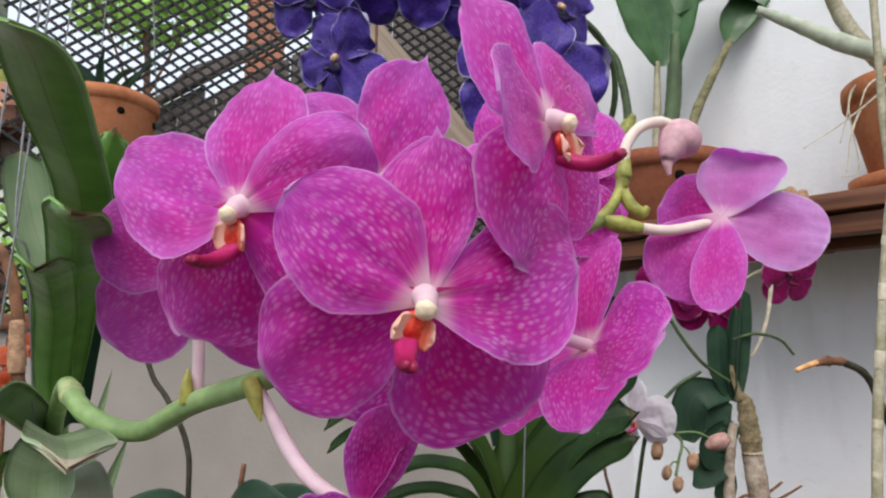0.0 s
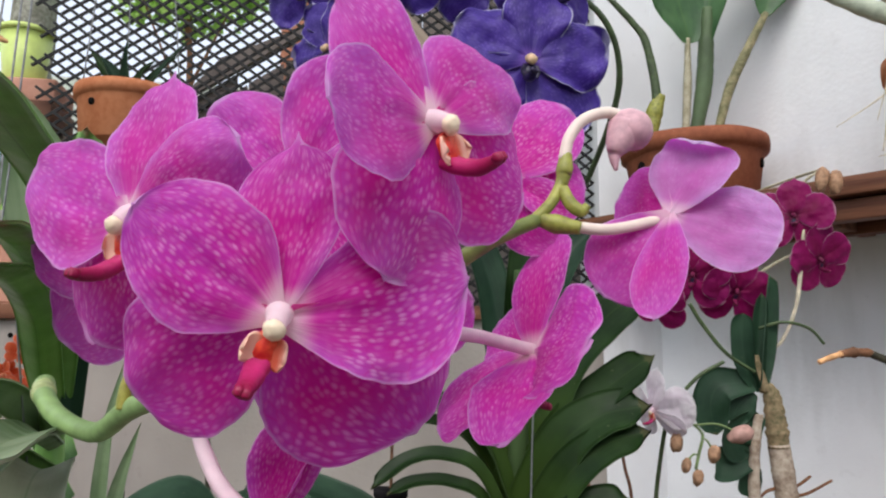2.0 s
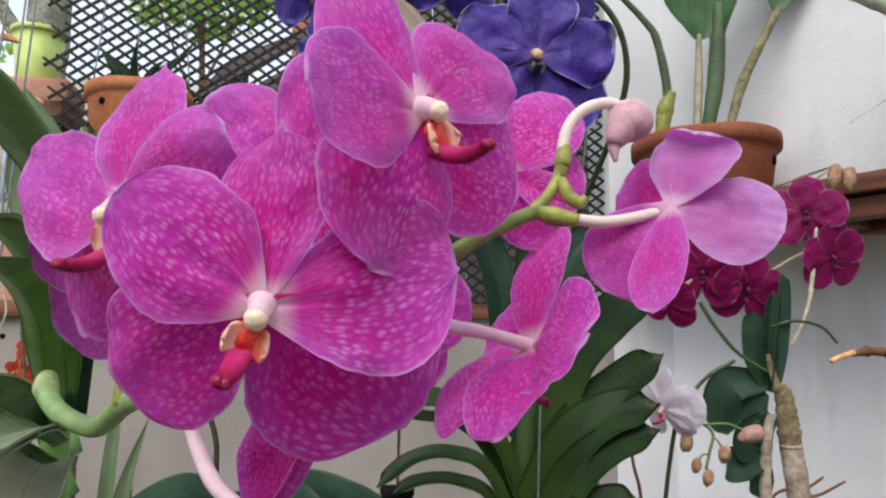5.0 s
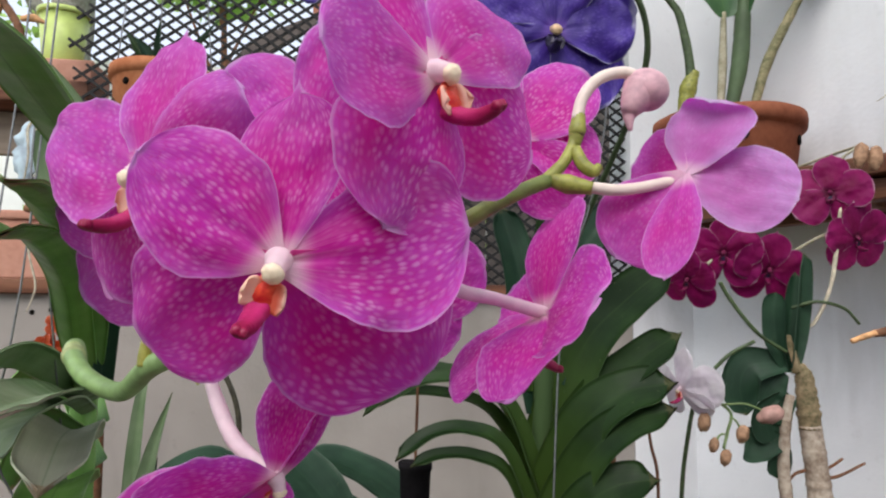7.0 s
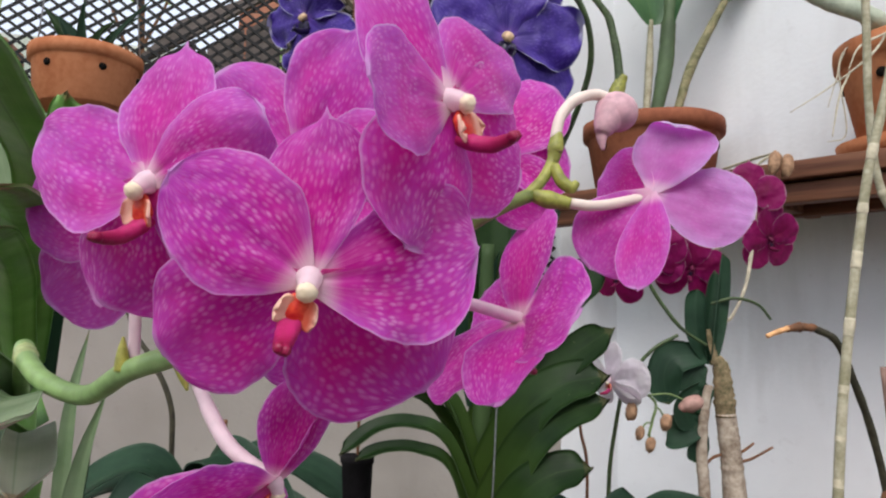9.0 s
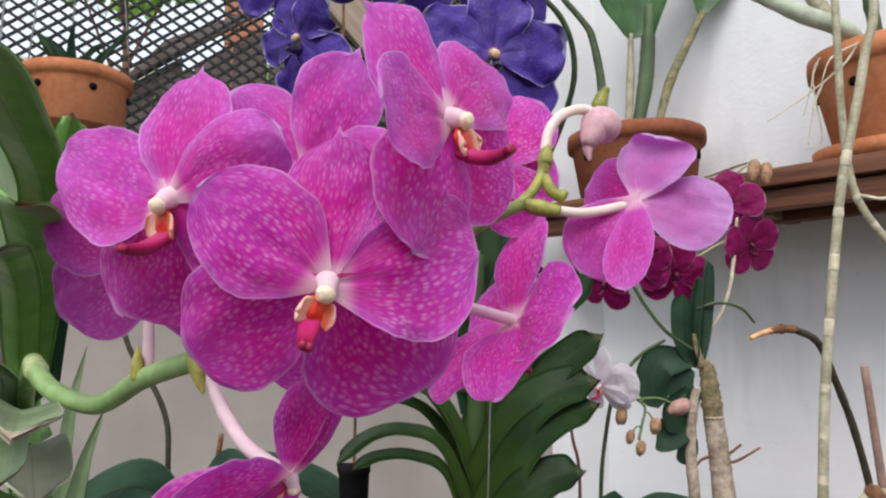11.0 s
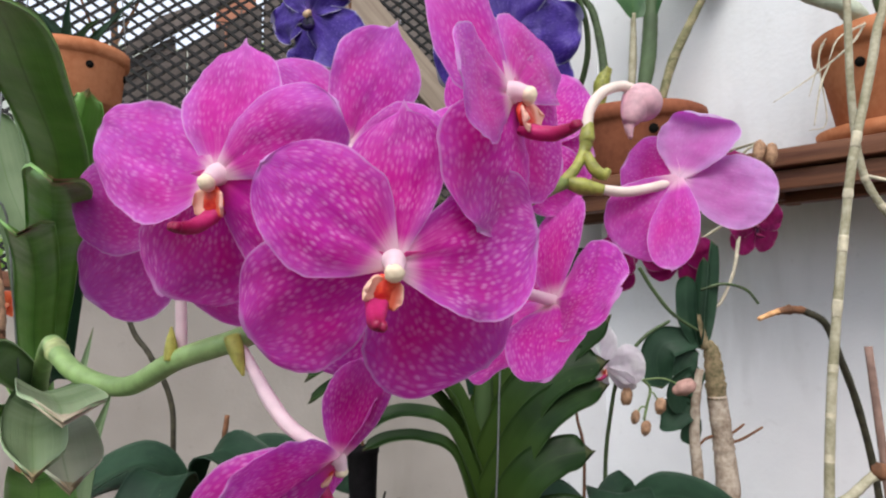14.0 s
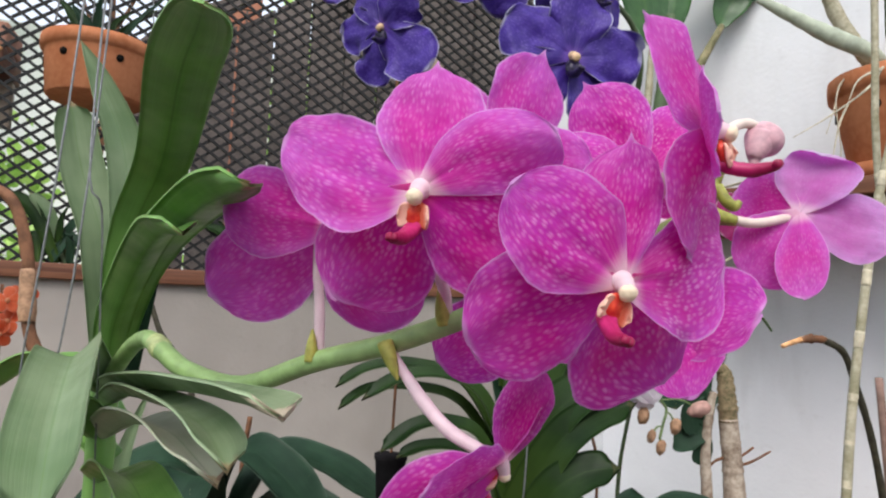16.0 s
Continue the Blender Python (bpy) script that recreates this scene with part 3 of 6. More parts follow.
# ---------------------------------------------------------------- leaves
def blade(bm, pts, width, fold=0.35, tip="round", side=(0, 0, 1), n=22, nv=10, thick=0.0012, grow=0.5, roll=0.0, notch=0.0, ragged=0.0):
    """A leaf along pts. fold: depth of its channel over its width; side: where its upper face looks; notch: a two-lobed end; ragged: a torn one."""
    uvs = bm.loops.layers.uv.get("UVMap") or bm.loops.layers.uv.new("UVMap")
    line = bezier(pts, n)
    face0 = Vector(side)
    length = sum((b - a).length for a, b in zip(line, line[1:]))
    grids = []
    for sgn in (1, -1):
        rows = []
        for i, p in enumerate(line):
            u = i / n
            d = (line[min(n, i + 1)] - line[max(0, i - 1)]).normalized()
            f = (face0 - d * face0.dot(d)).normalized()
            f = Matrix.Rotation(roll * u, 3, d) @ f
            s = d.cross(f)
            if tip == "round":
                w = (grow + (1 - grow) * min(1, u / 0.4) ** 0.8) * math.sqrt(max(0.0, 1 - max(0, (u - 0.72) / 0.28) ** 2.4))
            elif tip == "oval":
                w = (grow + (1 - grow) * min(1, u / 0.4) ** 0.8) * math.sqrt(max(0.0, 1 - max(0, (u - 0.52) / 0.48) ** 1.9))
            elif tip == "strap":
                w = (grow + (1 - grow) * min(1, u / 0.25)) * (1 - 0.25 * max(0, u - 0.5)) * max(0.0, 1 - max(0, (u - 0.84) / 0.16) ** 2.4) ** 0.5
            else:
                w = (grow + (1 - grow) * min(1, u / 0.35)) * max(0.0, 1 - max(0, (u - 0.4) / 0.6) ** 1.7)
            w *= width / 2
            row = []
            for j in range(nv + 1):
                v = -1 + 2 * j / nv
                h = fold * width * (abs(v) ** 1.3) * min(1.0, w / (width * 0.3)) * (1 - 0.3 * u)
                h += 0.03 * width * noise.noise(Vector((u * 4, v * 1.3, length * 31 + p.x * 0)))
                lobe = notch * width * (1 if v > 0 else 0.7) * math.exp(-((abs(v) - 0.5) / 0.35) ** 2) * max(0, (u - 0.86) / 0.14) ** 2
                lobe += ragged * width * noise.noise(Vector((v * 7.0, length * 90, 1.7))) * max(0, (u - 0.88) / 0.12)
                row.append((bm.verts.new(p + s * (v * w) + f * (h + sgn * thick / 2) + d * lobe), u, 0.5 + v / 2))
            rows.append(row)
        grids.append(rows)
        for r0, r1 in zip(rows, rows[1:]):
            for j in range(nv):
                quad = [r0[j], r0[j + 1], r1[j + 1], r1[j]]
                if sgn > 0:
                    quad.reverse()
                fc = bm.faces.new([q[0] for q in quad])
                for loop, q in zip(fc.loops, quad):
                    loop[uvs].uv = (q[1], q[2])
    top, bot = grids
    for i in range(n):
        for j in (0, nv):
            quad = [top[i][j], top[i + 1][j], bot[i + 1][j], bot[i][j]]
            bm.faces.new([q[0] for q in (quad if not j else quad[::-1])])
    bm.faces.new([top[-1][0][0]] + [bot[-1][0][0]] + [bot[-1][nv][0], top[-1][nv][0]]) if tip == "none" else None
    return bm


# ---------------------------------------------------------------- the place
CORNER = Vector((0.516, 1.895, 0))
BACK = Vector((-0.97, -0.243, 0)).normalized()      # along the back wall, away from the corner
RIGHT = Vector((0.68, -0.733, 0)).normalized()      # along the side wall, away from the corner
BACK_OUT = Vector((-BACK.y, BACK.x, 0))             # out of the place
if BACK_OUT.y < 0:
    BACK_OUT = -BACK_OUT
RIGHT_OUT = Vector((-RIGHT.y, RIGHT.x, 0))
if RIGHT_OUT.x < 0:
    RIGHT_OUT = -RIGHT_OUT


def along(origin, direction, out, a0, a1, z0, z1, d0, d1):
    """The pose and size of a block along a wall: from a0 to a1 along it, z0 to z1 up, d0 to d1 outward."""
    x, y = direction, out
    z = x.cross(y)
    if z.z < 0:
        x = -x
        a0, a1 = -a1, -a0
        z = -z
    rot = Matrix((x, y, Vector((0, 0, 1)))).transposed().to_4x4()
    mid = Vector(origin) + x * (a0 + a1) / 2 + y * (d0 + d1) / 2 + Vector((0, 0, (z0 + z1) / 2))
    return Matrix.Translation(mid) @ rot, (a1 - a0, d1 - d0, z1 - z0)


def block(name, mat, origin, direction, out, a, z, d, bevel=0.0, parent=None):
    m, size = along(origin, direction, out, *a, *z, *d)
    ob = part(name, box(bmesh.new(), size, Matrix(), bevel), mat, parent, flat=not bevel)
    ob.matrix_world = m
    return ob


def slab(name, mat, size, at, label, category, bevel=0.0):
    ob = part(name, box(bmesh.new(), size, Matrix(), bevel), mat, flat=not bevel)
    ob.location = at
    return tagged(ob, label, category, kind="structure")


SILL, LATTICE_TOP = 1.575, 2.75
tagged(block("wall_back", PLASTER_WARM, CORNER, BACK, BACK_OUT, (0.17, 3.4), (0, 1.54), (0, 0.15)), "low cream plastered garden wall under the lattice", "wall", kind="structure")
tagged(block("wall_side", PLASTER, CORNER, RIGHT, RIGHT_OUT, (-0.1, 4.2), (0, 3.1), (0, 0.15)), "white plastered side wall with soft stains", "wall", kind="structure")
tagged(block("wall_cap", WOOD, CORNER, BACK, BACK_OUT, (0.17, 3.4), (1.54, SILL), (-0.02, 0.17), 0.003), "reddish wooden cap board on the low wall", "wall cap", kind="structure")
tagged(block("wall_corner", PLASTER, CORNER, BACK, BACK_OUT, (-0.02, 0.168), (0, 3.1), (0.003, 0.15)), "white plastered return of the side wall in the corner", "wall", kind="structure")
slab("floor", CONCRETE, (9, 9, 0.1), (0, 0, -0.05), "grey concrete patio floor", "floor")
# Unseen wall added behind the viewpoint; its height and dark tone limit incoming light.
slab("added_wall_behind", PLASTER_WARM, (7.0, 0.15, 2.2), (0.2, -2.2, 1.10), "unseen cream wall added behind the viewpoint to limit light", "wall")

# ---------------------------------------------------------------- the pink flowers of the spike
flower("large magenta orchid flower with white tessellated spots facing out", (-0.007, 0.225, 1.5137), (0.198, -0.953, -0.228), (0.26, -0.173, 0.95),
       {"D": (107.5, -16.7, 0.0533, 0.0379, -6.6, 0.006, 0.52, -0.173, 0.63),
        "LP": (156.7, -4.4, 0.0551, 0.0452, -0.8, 0.100, 0.10, -0.007, 0.46),
        "RP": (14.9, -10.4, 0.0649, 0.0560, -10.7, 0.200, -0.20, 0.140, 0.665),
        "LS": (219.1, -25.9, 0.0627, 0.0525, -0.6, -0.060, 0.24, 0.118, 0.66),
        "RS": (323.9, -36.0, 0.0711, 0.0729, 0.0, -0.203, 0.40, 0.024, 0.71)}, swing=-8)
flower("magenta spotted orchid flower beside the large one", (-0.0815, 0.273, 1.5531), (-0.395, -0.904, -0.163), (-0.076, -0.145, 0.986),
       {"D": (83.0, -19.3, 0.0626, 0.0547, -6.2, 0.103, -0.22, 0.139, 0.54),
        "LP": (173.3, -10.7, 0.0784, 0.0547, 21.6, -0.140, -0.06, -0.203, 0.45),
        "RP": (35.2, -2.8, 0.0620, 0.0415, -4.0, -0.065, 0.85, -0.285, 0.62),
        "LS": (221.7, -23.8, 0.0742, 0.0634, -11.8, -0.181, 0.69, 0.012, 0.70),
        "RS": (318.0, -14.0, 0.062, 0.0540, 0.0, 0.06)}, mats=(MAGENTA_LILAC, MAGENTA_BACK), swing=-8)
flower("magenta spotted orchid flower turned aside on the upper spike", (0.0381, 0.247, 1.5797), (0.776, -0.619, 0.118), (-0.305, -0.205, 0.93),
       {"D": (120.5, -10.2, 0.0500, 0.0445, -4.9, 0.125, -0.04, -0.346, 0.54),
        "LP": (169.4, -1.6, 0.0573, 0.0422, -1.5, -0.278, -0.05, 0.011, 0.50),
        "RP": (26.2, -1.1, 0.0780, 0.0480, -5.8, 0.190, 0.28, -0.250, 0.51),
        "LS": (231.2, -4.8, 0.0562, 0.0557, -1.0, 0.126, 0.44, 0.010, 0.46),
        "RS": (332.6, -13.3, 0.0770, 0.0629, 7.7, 0.016, 0.32, 0.009, 0.48)}, mats=(MAGENTA_LILAC, MAGENTA_BACK), swing=0)
flower("lilac magenta orchid flower seen from behind on long pedicel", (0.1455, 0.3601, 1.5671), (0.556, 0.784, -0.278), (0.428, 0.017, 0.904),
       {"D": (90.4, 5.8, 0.0430, 0.048, -6.2, 0.054, 140),
        "LP": (176.3, 16.8, 0.0506, 0.0427, -2.2, 0.047),
        "RP": (16.5, 29.5, 0.0544, 0.039, -14.7, 0.051),
        "LS": (246.7, -21.2, 0.0636, 0.0275, 4.7, -0.044),
        "RS": (281.8, -7.0, 0.0526, 0.0474, -35.6, 0.063)}, lip=False, pale=("LP", "D"))
flower("magenta orchid flower with folded petals turned away", (0.0785, 0.382, 1.4990), (0.727, 0.419, -0.544), (0.492, 0.236, 0.838),
       {"D": (68.4, -25.5, 0.0672, 0.0345, 14.5, -0.163, -0.07, 0.244, 0.61),
        "LP": (176.7, -16.1, 0.0652, 0.0619, 4.2, -0.067, 0.26, 0.031, 0.46),
        "RP": (20.0, 2.9, 0.05, 0.0475, 0.0, 0.06),
        "LS": (219.7, -18.7, 0.0766, 0.0480, -19.5, -0.123, 0.59, 0.118, 0.42),
        "RS": (303.3, -12.4, 0.0665, 0.0507, -0.6, -0.087, 0.16, -0.042, 0.67)}, swing=0, mats=(MAGENTA, MAGENTA))
flower("magenta orchid flower low on the spike seen from behind", (-0.1264, 0.3631, 1.5455), (0.311, 0.871, 0.381), (-0.002, -0.401, 0.916),
       {"D": (90.0, 2.9, 0.055, 0.0467, 0.0, 0.06),
        "LP": (160.0, 2.9, 0.055, 0.0522, 0.0, 0.06),
        "RP": (6.5, -3.7, 0.0652, 0.0525, 10.6, 0.065),
        "LS": (235.9, 10.6, 0.0711, 0.0602, -0.4, 0.074),
        "RS": (324.0, 24.8, 0.1105, 0.067, 5.5, 0.273)}, swing=0)
flower("bright magenta orchid flower half hidden behind the others", (-0.0355, 0.3435, 1.5785), (0.133, -0.991, 0.025), (0.263, 0.059, 0.963),
       {"D": (84.5, -2.4, 0.0756, 0.0511, 18.3, 0.061),
        "LP": (149.3, -1.4, 0.0616, 0.0492, -1.2, 0.06),
        "RP": (20.0, 2.9, 0.055, 0.0522, 0.0, 0.06),
        "LS": (222.0, 2.9, 0.055, 0.0522, 0.0, 0.06),
        "RS": (318.0, 2.9, 0.055, 0.0522, 0.0, 0.06)}, mats=(MAGENTA_LILAC, MAGENTA_BACK), swing=0)
flower("pale magenta orchid flower behind the upper spike", (0.0624, 0.3914, 1.5938), (0.033, -0.995, 0.097), (-0.111, 0.092, 0.99),
       {"D": (115.5, -3.6, 0.066, 0.0532, -22.6, 0.052),
        "LP": (171.6, -0.3, 0.0626, 0.0491, 4.1, 0.062),
        "RP": (40.8, -6.8, 0.0616, 0.0465, -4.1, 0.066),
        "LS": (307.4, -9.7, 0.0504, 0.0446, 7.4, 0.063),
        "RS": (352.7, -14.8, 0.0519, 0.0497, -12.7, 0.068)}, swing=0)
flower("magenta orchid flower hanging face down under the spike", (-0.0361, 0.3086, 1.429), (0.6389, -0.0299, -0.7687), (0.7219, -0.322, 0.6125),
       {"D": (88.0, -29.6, 0.0500, 0.030, -60.0, 0.05),
        "LP": (196.0, -18.8, 0.0600, 0.048, 14.3, 0.05),
        "RP": (52.0, -12.0, 0.0460, 0.030, -6.0, 0.05),
        "LS": (225.9, -11.7, 0.068, 0.05, 56.7, 0.05),
        "RS": (273.7, 14.8, 0.0483, 0.046, 19.7, 0.05)}, swing=0)
flower("magenta orchid flower tucked behind the large one", (-0.010, 0.372, 1.505), (0.25, -0.95, -0.15), (0.05, -0.15, 1),
       {"D": (92.0, 3.0, 0.0450, 0.0400, 0.0, 0.06),
        "LP": (160.0, 3.0, 0.0450, 0.0420, 0.0, 0.06),
        "RP": (20.0, 4.0, 0.0620, 0.0480, 0.0, 0.06),
        "LS": (216.0, -6.0, 0.0630, 0.0540, 0.0, 0.08),
        "RS": (337.0, 2.0, 0.0500, 0.0420, 0.0, 0.06)}, lip=False)

# ---------------------------------------------------------------- the spike that carries them
COLLAR = plain("collar_pale_green", (0.46, 0.52, 0.24), 0.5, 0.35, 0.2, 150, 0.1)
spike = thing("flower_spike", "arching green orchid spike with yellow bracts and a bud", "flower spike", (-0.36, 0.655, 1.412))
MAIN = [(-0.36, 0.655, 1.412), (-0.334, 0.612, 1.440), (-0.303, 0.562, 1.463), (-0.278, 0.522, 1.471), (-0.2585, 0.4920, 1.466), (-0.232, 0.470, 1.453), (-0.188, 0.44, 1.4475), (-0.134, 0.38, 1.469), (-0.095, 0.355, 1.481),
        (-0.062, 0.337, 1.494), (-0.02, 0.328, 1.513), (0.033, 0.330, 1.536), (0.058, 0.340, 1.552), (0.080, 0.350, 1.563)]
part("stem", tube(bmesh.new(), MAIN[:11], [0.0072, 0.0070, 0.0068, 0.0068, 0.0070, 0.0066, 0.0062, 0.0060, 0.0058, 0.0056, 0.0050], 16, 100, 0.03), SPIKE, spike)
part("tip_stem", tube(bmesh.new(), MAIN[10:], [0.0050, 0.0042, 0.0039, 0.0036], 14, 30, 0.06), SPIKE_TIP, spike, "olive green tip of the stem")
part("collar", tube(bmesh.new(), [(-0.268, 0.506, 1.4702), (-0.2615, 0.4965, 1.4680), (-0.2555, 0.4885, 1.4640)], [0.0068, 0.0080, 0.0078, 0.0068], 16, 10, 0.2), COLLAR, spike, "pale ring on the bend of the stem")
part("upper_stem", tube(bmesh.new(), [(0.078, 0.349, 1.562), (0.087, 0.353, 1.572), (0.092, 0.356, 1.582), (0.094, 0.357, 1.592)], [0.0032, 0.0029, 0.0029, 0.0032], 14, 20, 0.08), NODE, spike)
part("node", tube(bmesh.new(), [(0.0925, 0.356, 1.581), (0.094, 0.357, 1.589), (0.095, 0.358, 1.597)], [0.0028, 0.0044, 0.0031], 14, 14), NODE, spike, "swollen olive green node")
part("node", tube(bmesh.new(), [(0.081, 0.350, 1.563), (0.089, 0.349, 1.5605), (0.1, 0.347, 1.558)], [0.0033, 0.0049, 0.0030], 14, 14), NODE, spike, "swollen olive green node")
part("node", tube(bmesh.new(), [(0.0925, 0.354, 1.579), (0.096, 0.352, 1.571), (0.101, 0.351, 1.567), (0.104, 0.351, 1.570)], [0.0030, 0.0034, 0.0032, 0.0018], 12, 14), NODE, spike)


def bract(at, to, size):
    bm = tube(bmesh.new(), [at, Vector(at).lerp(Vector(to), 0.5), to], [size * 0.85, size * 0.8, size * 0.55, size * 0.12], 12, 14)
    part("bract", bm, BRACT, spike, "yellow green triangular bract")


bract((-0.1365, 0.377, 1.469), (-0.1365, 0.377, 1.4875), 0.0046)
bract((-0.0945, 0.346, 1.483), (-0.0868, 0.339, 1.464), 0.0052)
bract((-0.064, 0.335, 1.494), (-0.068, 0.331, 1.511), 0.0048)
bract((0.034, 0.328, 1.535), (0.037, 0.326, 1.550), 0.0040)


def pedicel(pts, radii, mat=PEDICEL, label=""):
    part("pedicel", tube(bmesh.new(), pts, radii, 12, 30, 0.04), mat, spike, label)


pedicel([(-0.133, 0.383, 1.472), (-0.134, 0.384, 1.500), (-0.136, 0.380, 1.525), (-0.134, 0.372, 1.546)], [0.0034, 0.0032, 0.0028, 0.0034])
pedicel([(-0.092, 0.35, 1.478), (-0.0832, 0.343, 1.467), (-0.0716, 0.332, 1.4523), (-0.0577, 0.32, 1.4401), (-0.0345, 0.3085, 1.4295)], [0.0034, 0.0030, 0.0037, 0.0036, 0.0028])
pedicel([(-0.062, 0.337, 1.496), (-0.066, 0.33, 1.515), (-0.079, 0.31, 1.54), (-0.081, 0.275, 1.553)], [0.003, 0.0032, 0.003, 0.0034])
pedicel([(-0.02, 0.328, 1.515), (-0.012, 0.30, 1.512), (-0.007, 0.25, 1.513), (-0.007, 0.227, 1.5137)], [0.003, 0.0032, 0.003, 0.0034])
pedicel([(-0.015, 0.33, 1.516), (-0.03, 0.345, 1.55), (-0.038, 0.355, 1.575), (-0.039, 0.348, 1.582)], [0.003, 0.0032, 0.003, 0.0034])
pedicel([(-0.01, 0.33, 1.516), (-0.005, 0.35, 1.505), (-0.004, 0.372, 1.495), (-0.004, 0.362, 1.49)], [0.003, 0.0032, 0.003, 0.0034])
pedicel([(0.03, 0.332, 1.532), (0.034, 0.342, 1.512), (0.055, 0.366, 1.506), (0.0785, 0.381, 1.4995)], [0.003, 0.0036, 0.0034, 0.0036], PEDICEL, "pale pink pedicel")
pedicel([(0.036, 0.331, 1.54), (0.038, 0.31, 1.56), (0.038, 0.28, 1.575), (0.0374, 0.250, 1.579)], [0.003, 0.0034, 0.003, 0.0034], PEDICEL_CREAM)
pedicel([(0.06, 0.343, 1.553), (0.058, 0.37, 1.56), (0.06, 0.405, 1.58), (0.0616, 0.396, 1.594)], [0.003, 0.0034, 0.003, 0.0034])
pedicel([(0.097, 0.348, 1.559), (0.113, 0.352, 1.558), (0.132, 0.36, 1.562), (0.1504, 0.3679, 1.5676)], [0.0028, 0.0029, 0.0028, 0.0034], PEDICEL_CREAM, "long cream pedicel with fine ridges")
pedicel([(0.094, 0.3575, 1.594), (0.097, 0.359, 1.606), (0.105, 0.362, 1.616), (0.117, 0.367, 1.621), (0.126, 0.37, 1.619)], [0.0030, 0.0030, 0.0030, 0.0030, 0.0034], PEDICEL_CREAM)
bud = blob(bmesh.new(), (0.1295, 0.37, 1.6125), (0.0116, 0.0108, 0.0108), pose(0, 0, 0, 0, 20, 0), rough=0.03, seg=22, rings=16)
tube(bud, [(0.127, 0.369, 1.612), (0.1225, 0.366, 1.604), (0.120, 0.3645, 1.597), (0.1205, 0.364, 1.590)], [0.0100, 0.0068, 0.0030, 0.0010], 14, 16)
part("bud", bud, BUD, spike, "closed blush pink bud with short spur")
settle(spike)

# ---------------------------------------------------------------- the hanging vanda that bears the spike
vanda = thing("vanda_plant", "hanging orchid plant with thick two-ranked strap leaves", "orchid plant", (-0.362, 0.662, 1.20))


def strap(pts, width, mat=LEAF, fold=0.30, side=(0.35, -0.5, 0.8), tip="strap", notch=0.25, roll=0.0, label="", parent=None, grow=0.8, thick=0.0018, ragged=0.0):
    return part("leaf", blade(bmesh.new(), pts, width, fold, tip, side, 26, 10 if not ragged else 18, thick, grow, roll, notch, ragged), mat, parent or vanda, label)


part("stem", tube(bmesh.new(), [(-0.362, 0.662, 1.20), (-0.362, 0.662, 1.36), (-0.362, 0.662, 1.43), (-0.355, 0.655, 1.50)], [0.012, 0.013, 0.012, 0.006], 12, 30, 0.1), LEAF, vanda)
# the rank that arches forward
strap([(-0.360, 0.660, 1.44), (-0.328, 0.605, 1.555), (-0.281, 0.530, 1.607), (-0.222, 0.378, 1.632), (-0.194, 0.312, 1.635), (-0.1795, 0.272, 1.631)], 0.042, LEAF, 0.10, (0.04, 0.35, 0.86), "oval", notch=0.0, grow=0.8, label="long upright glossy green leaf")
strap([(-0.360, 0.655, 1.43), (-0.325, 0.600, 1.50), (-0.275, 0.510, 1.537), (-0.210, 0.390, 1.555), (-0.163, 0.300, 1.5555)], 0.037, LEAF, 0.26, (0.1, 0.3, 0.9), notch=0.30, label="arching green leaf with two-lobed tip")
strap([(-0.360, 0.655, 1.42), (-0.335, 0.600, 1.475), (-0.296, 0.530, 1.518), (-0.246, 0.430, 1.541), (-0.204, 0.345, 1.536)], 0.031, LEAF, 0.36, (-0.1, 0.3, 0.9), notch=0.30, label="broad green leaf with two-lobed tip")
strap([(-0.357, 0.652, 1.41), (-0.300, 0.550, 1.430), (-0.220, 0.410, 1.447), (-0.160, 0.305, 1.4555), (-0.136, 0.262, 1.4560)], 0.037, LEAF_TORN, 0.24, (0.15, 0.05, 1), notch=0.34, label="grey green leaf with torn papery tip", ragged=0.14)
strap([(-0.357, 0.652, 1.40), (-0.295, 0.535, 1.426), (-0.225, 0.405, 1.438), (-0.182, 0.325, 1.440), (-0.160, 0.287, 1.429)], 0.029, LEAF_GREY, 0.26, (0.15, 0.05, 1), notch=0.2)
strap([(-0.357, 0.652, 1.37), (-0.295, 0.550, 1.402), (-0.235, 0.450, 1.413), (-0.184, 0.365, 1.404)], 0.044, LEAF_PALE, 0.26, (0.1, 0.05, 1), notch=0.3, label="pale grey leaf low on the plant")
strap([(-0.357, 0.652, 1.33), (-0.300, 0.550, 1.362), (-0.250, 0.460, 1.362), (-0.205, 0.385, 1.340)], 0.044, LEAF, 0.26, (0.1, 0.05, 1), notch=0.3)
strap([(-0.360, 0.650, 1.41), (-0.346, 0.560, 1.448), (-0.306, 0.460, 1.455), (-0.270, 0.365, 1.430), (-0.248, 0.310, 1.398)], 0.042, LEAF_GREY, 0.38, (-0.2, -0.15, 1), notch=0.2, label="drooping grey green leaf")
strap([(-0.362, 0.650, 1.37), (-0.355, 0.560, 1.405), (-0.330, 0.470, 1.395), (-0.305, 0.400, 1.350)], 0.046, LEAF, 0.24, (-0.2, -0.1, 1), notch=0.2)
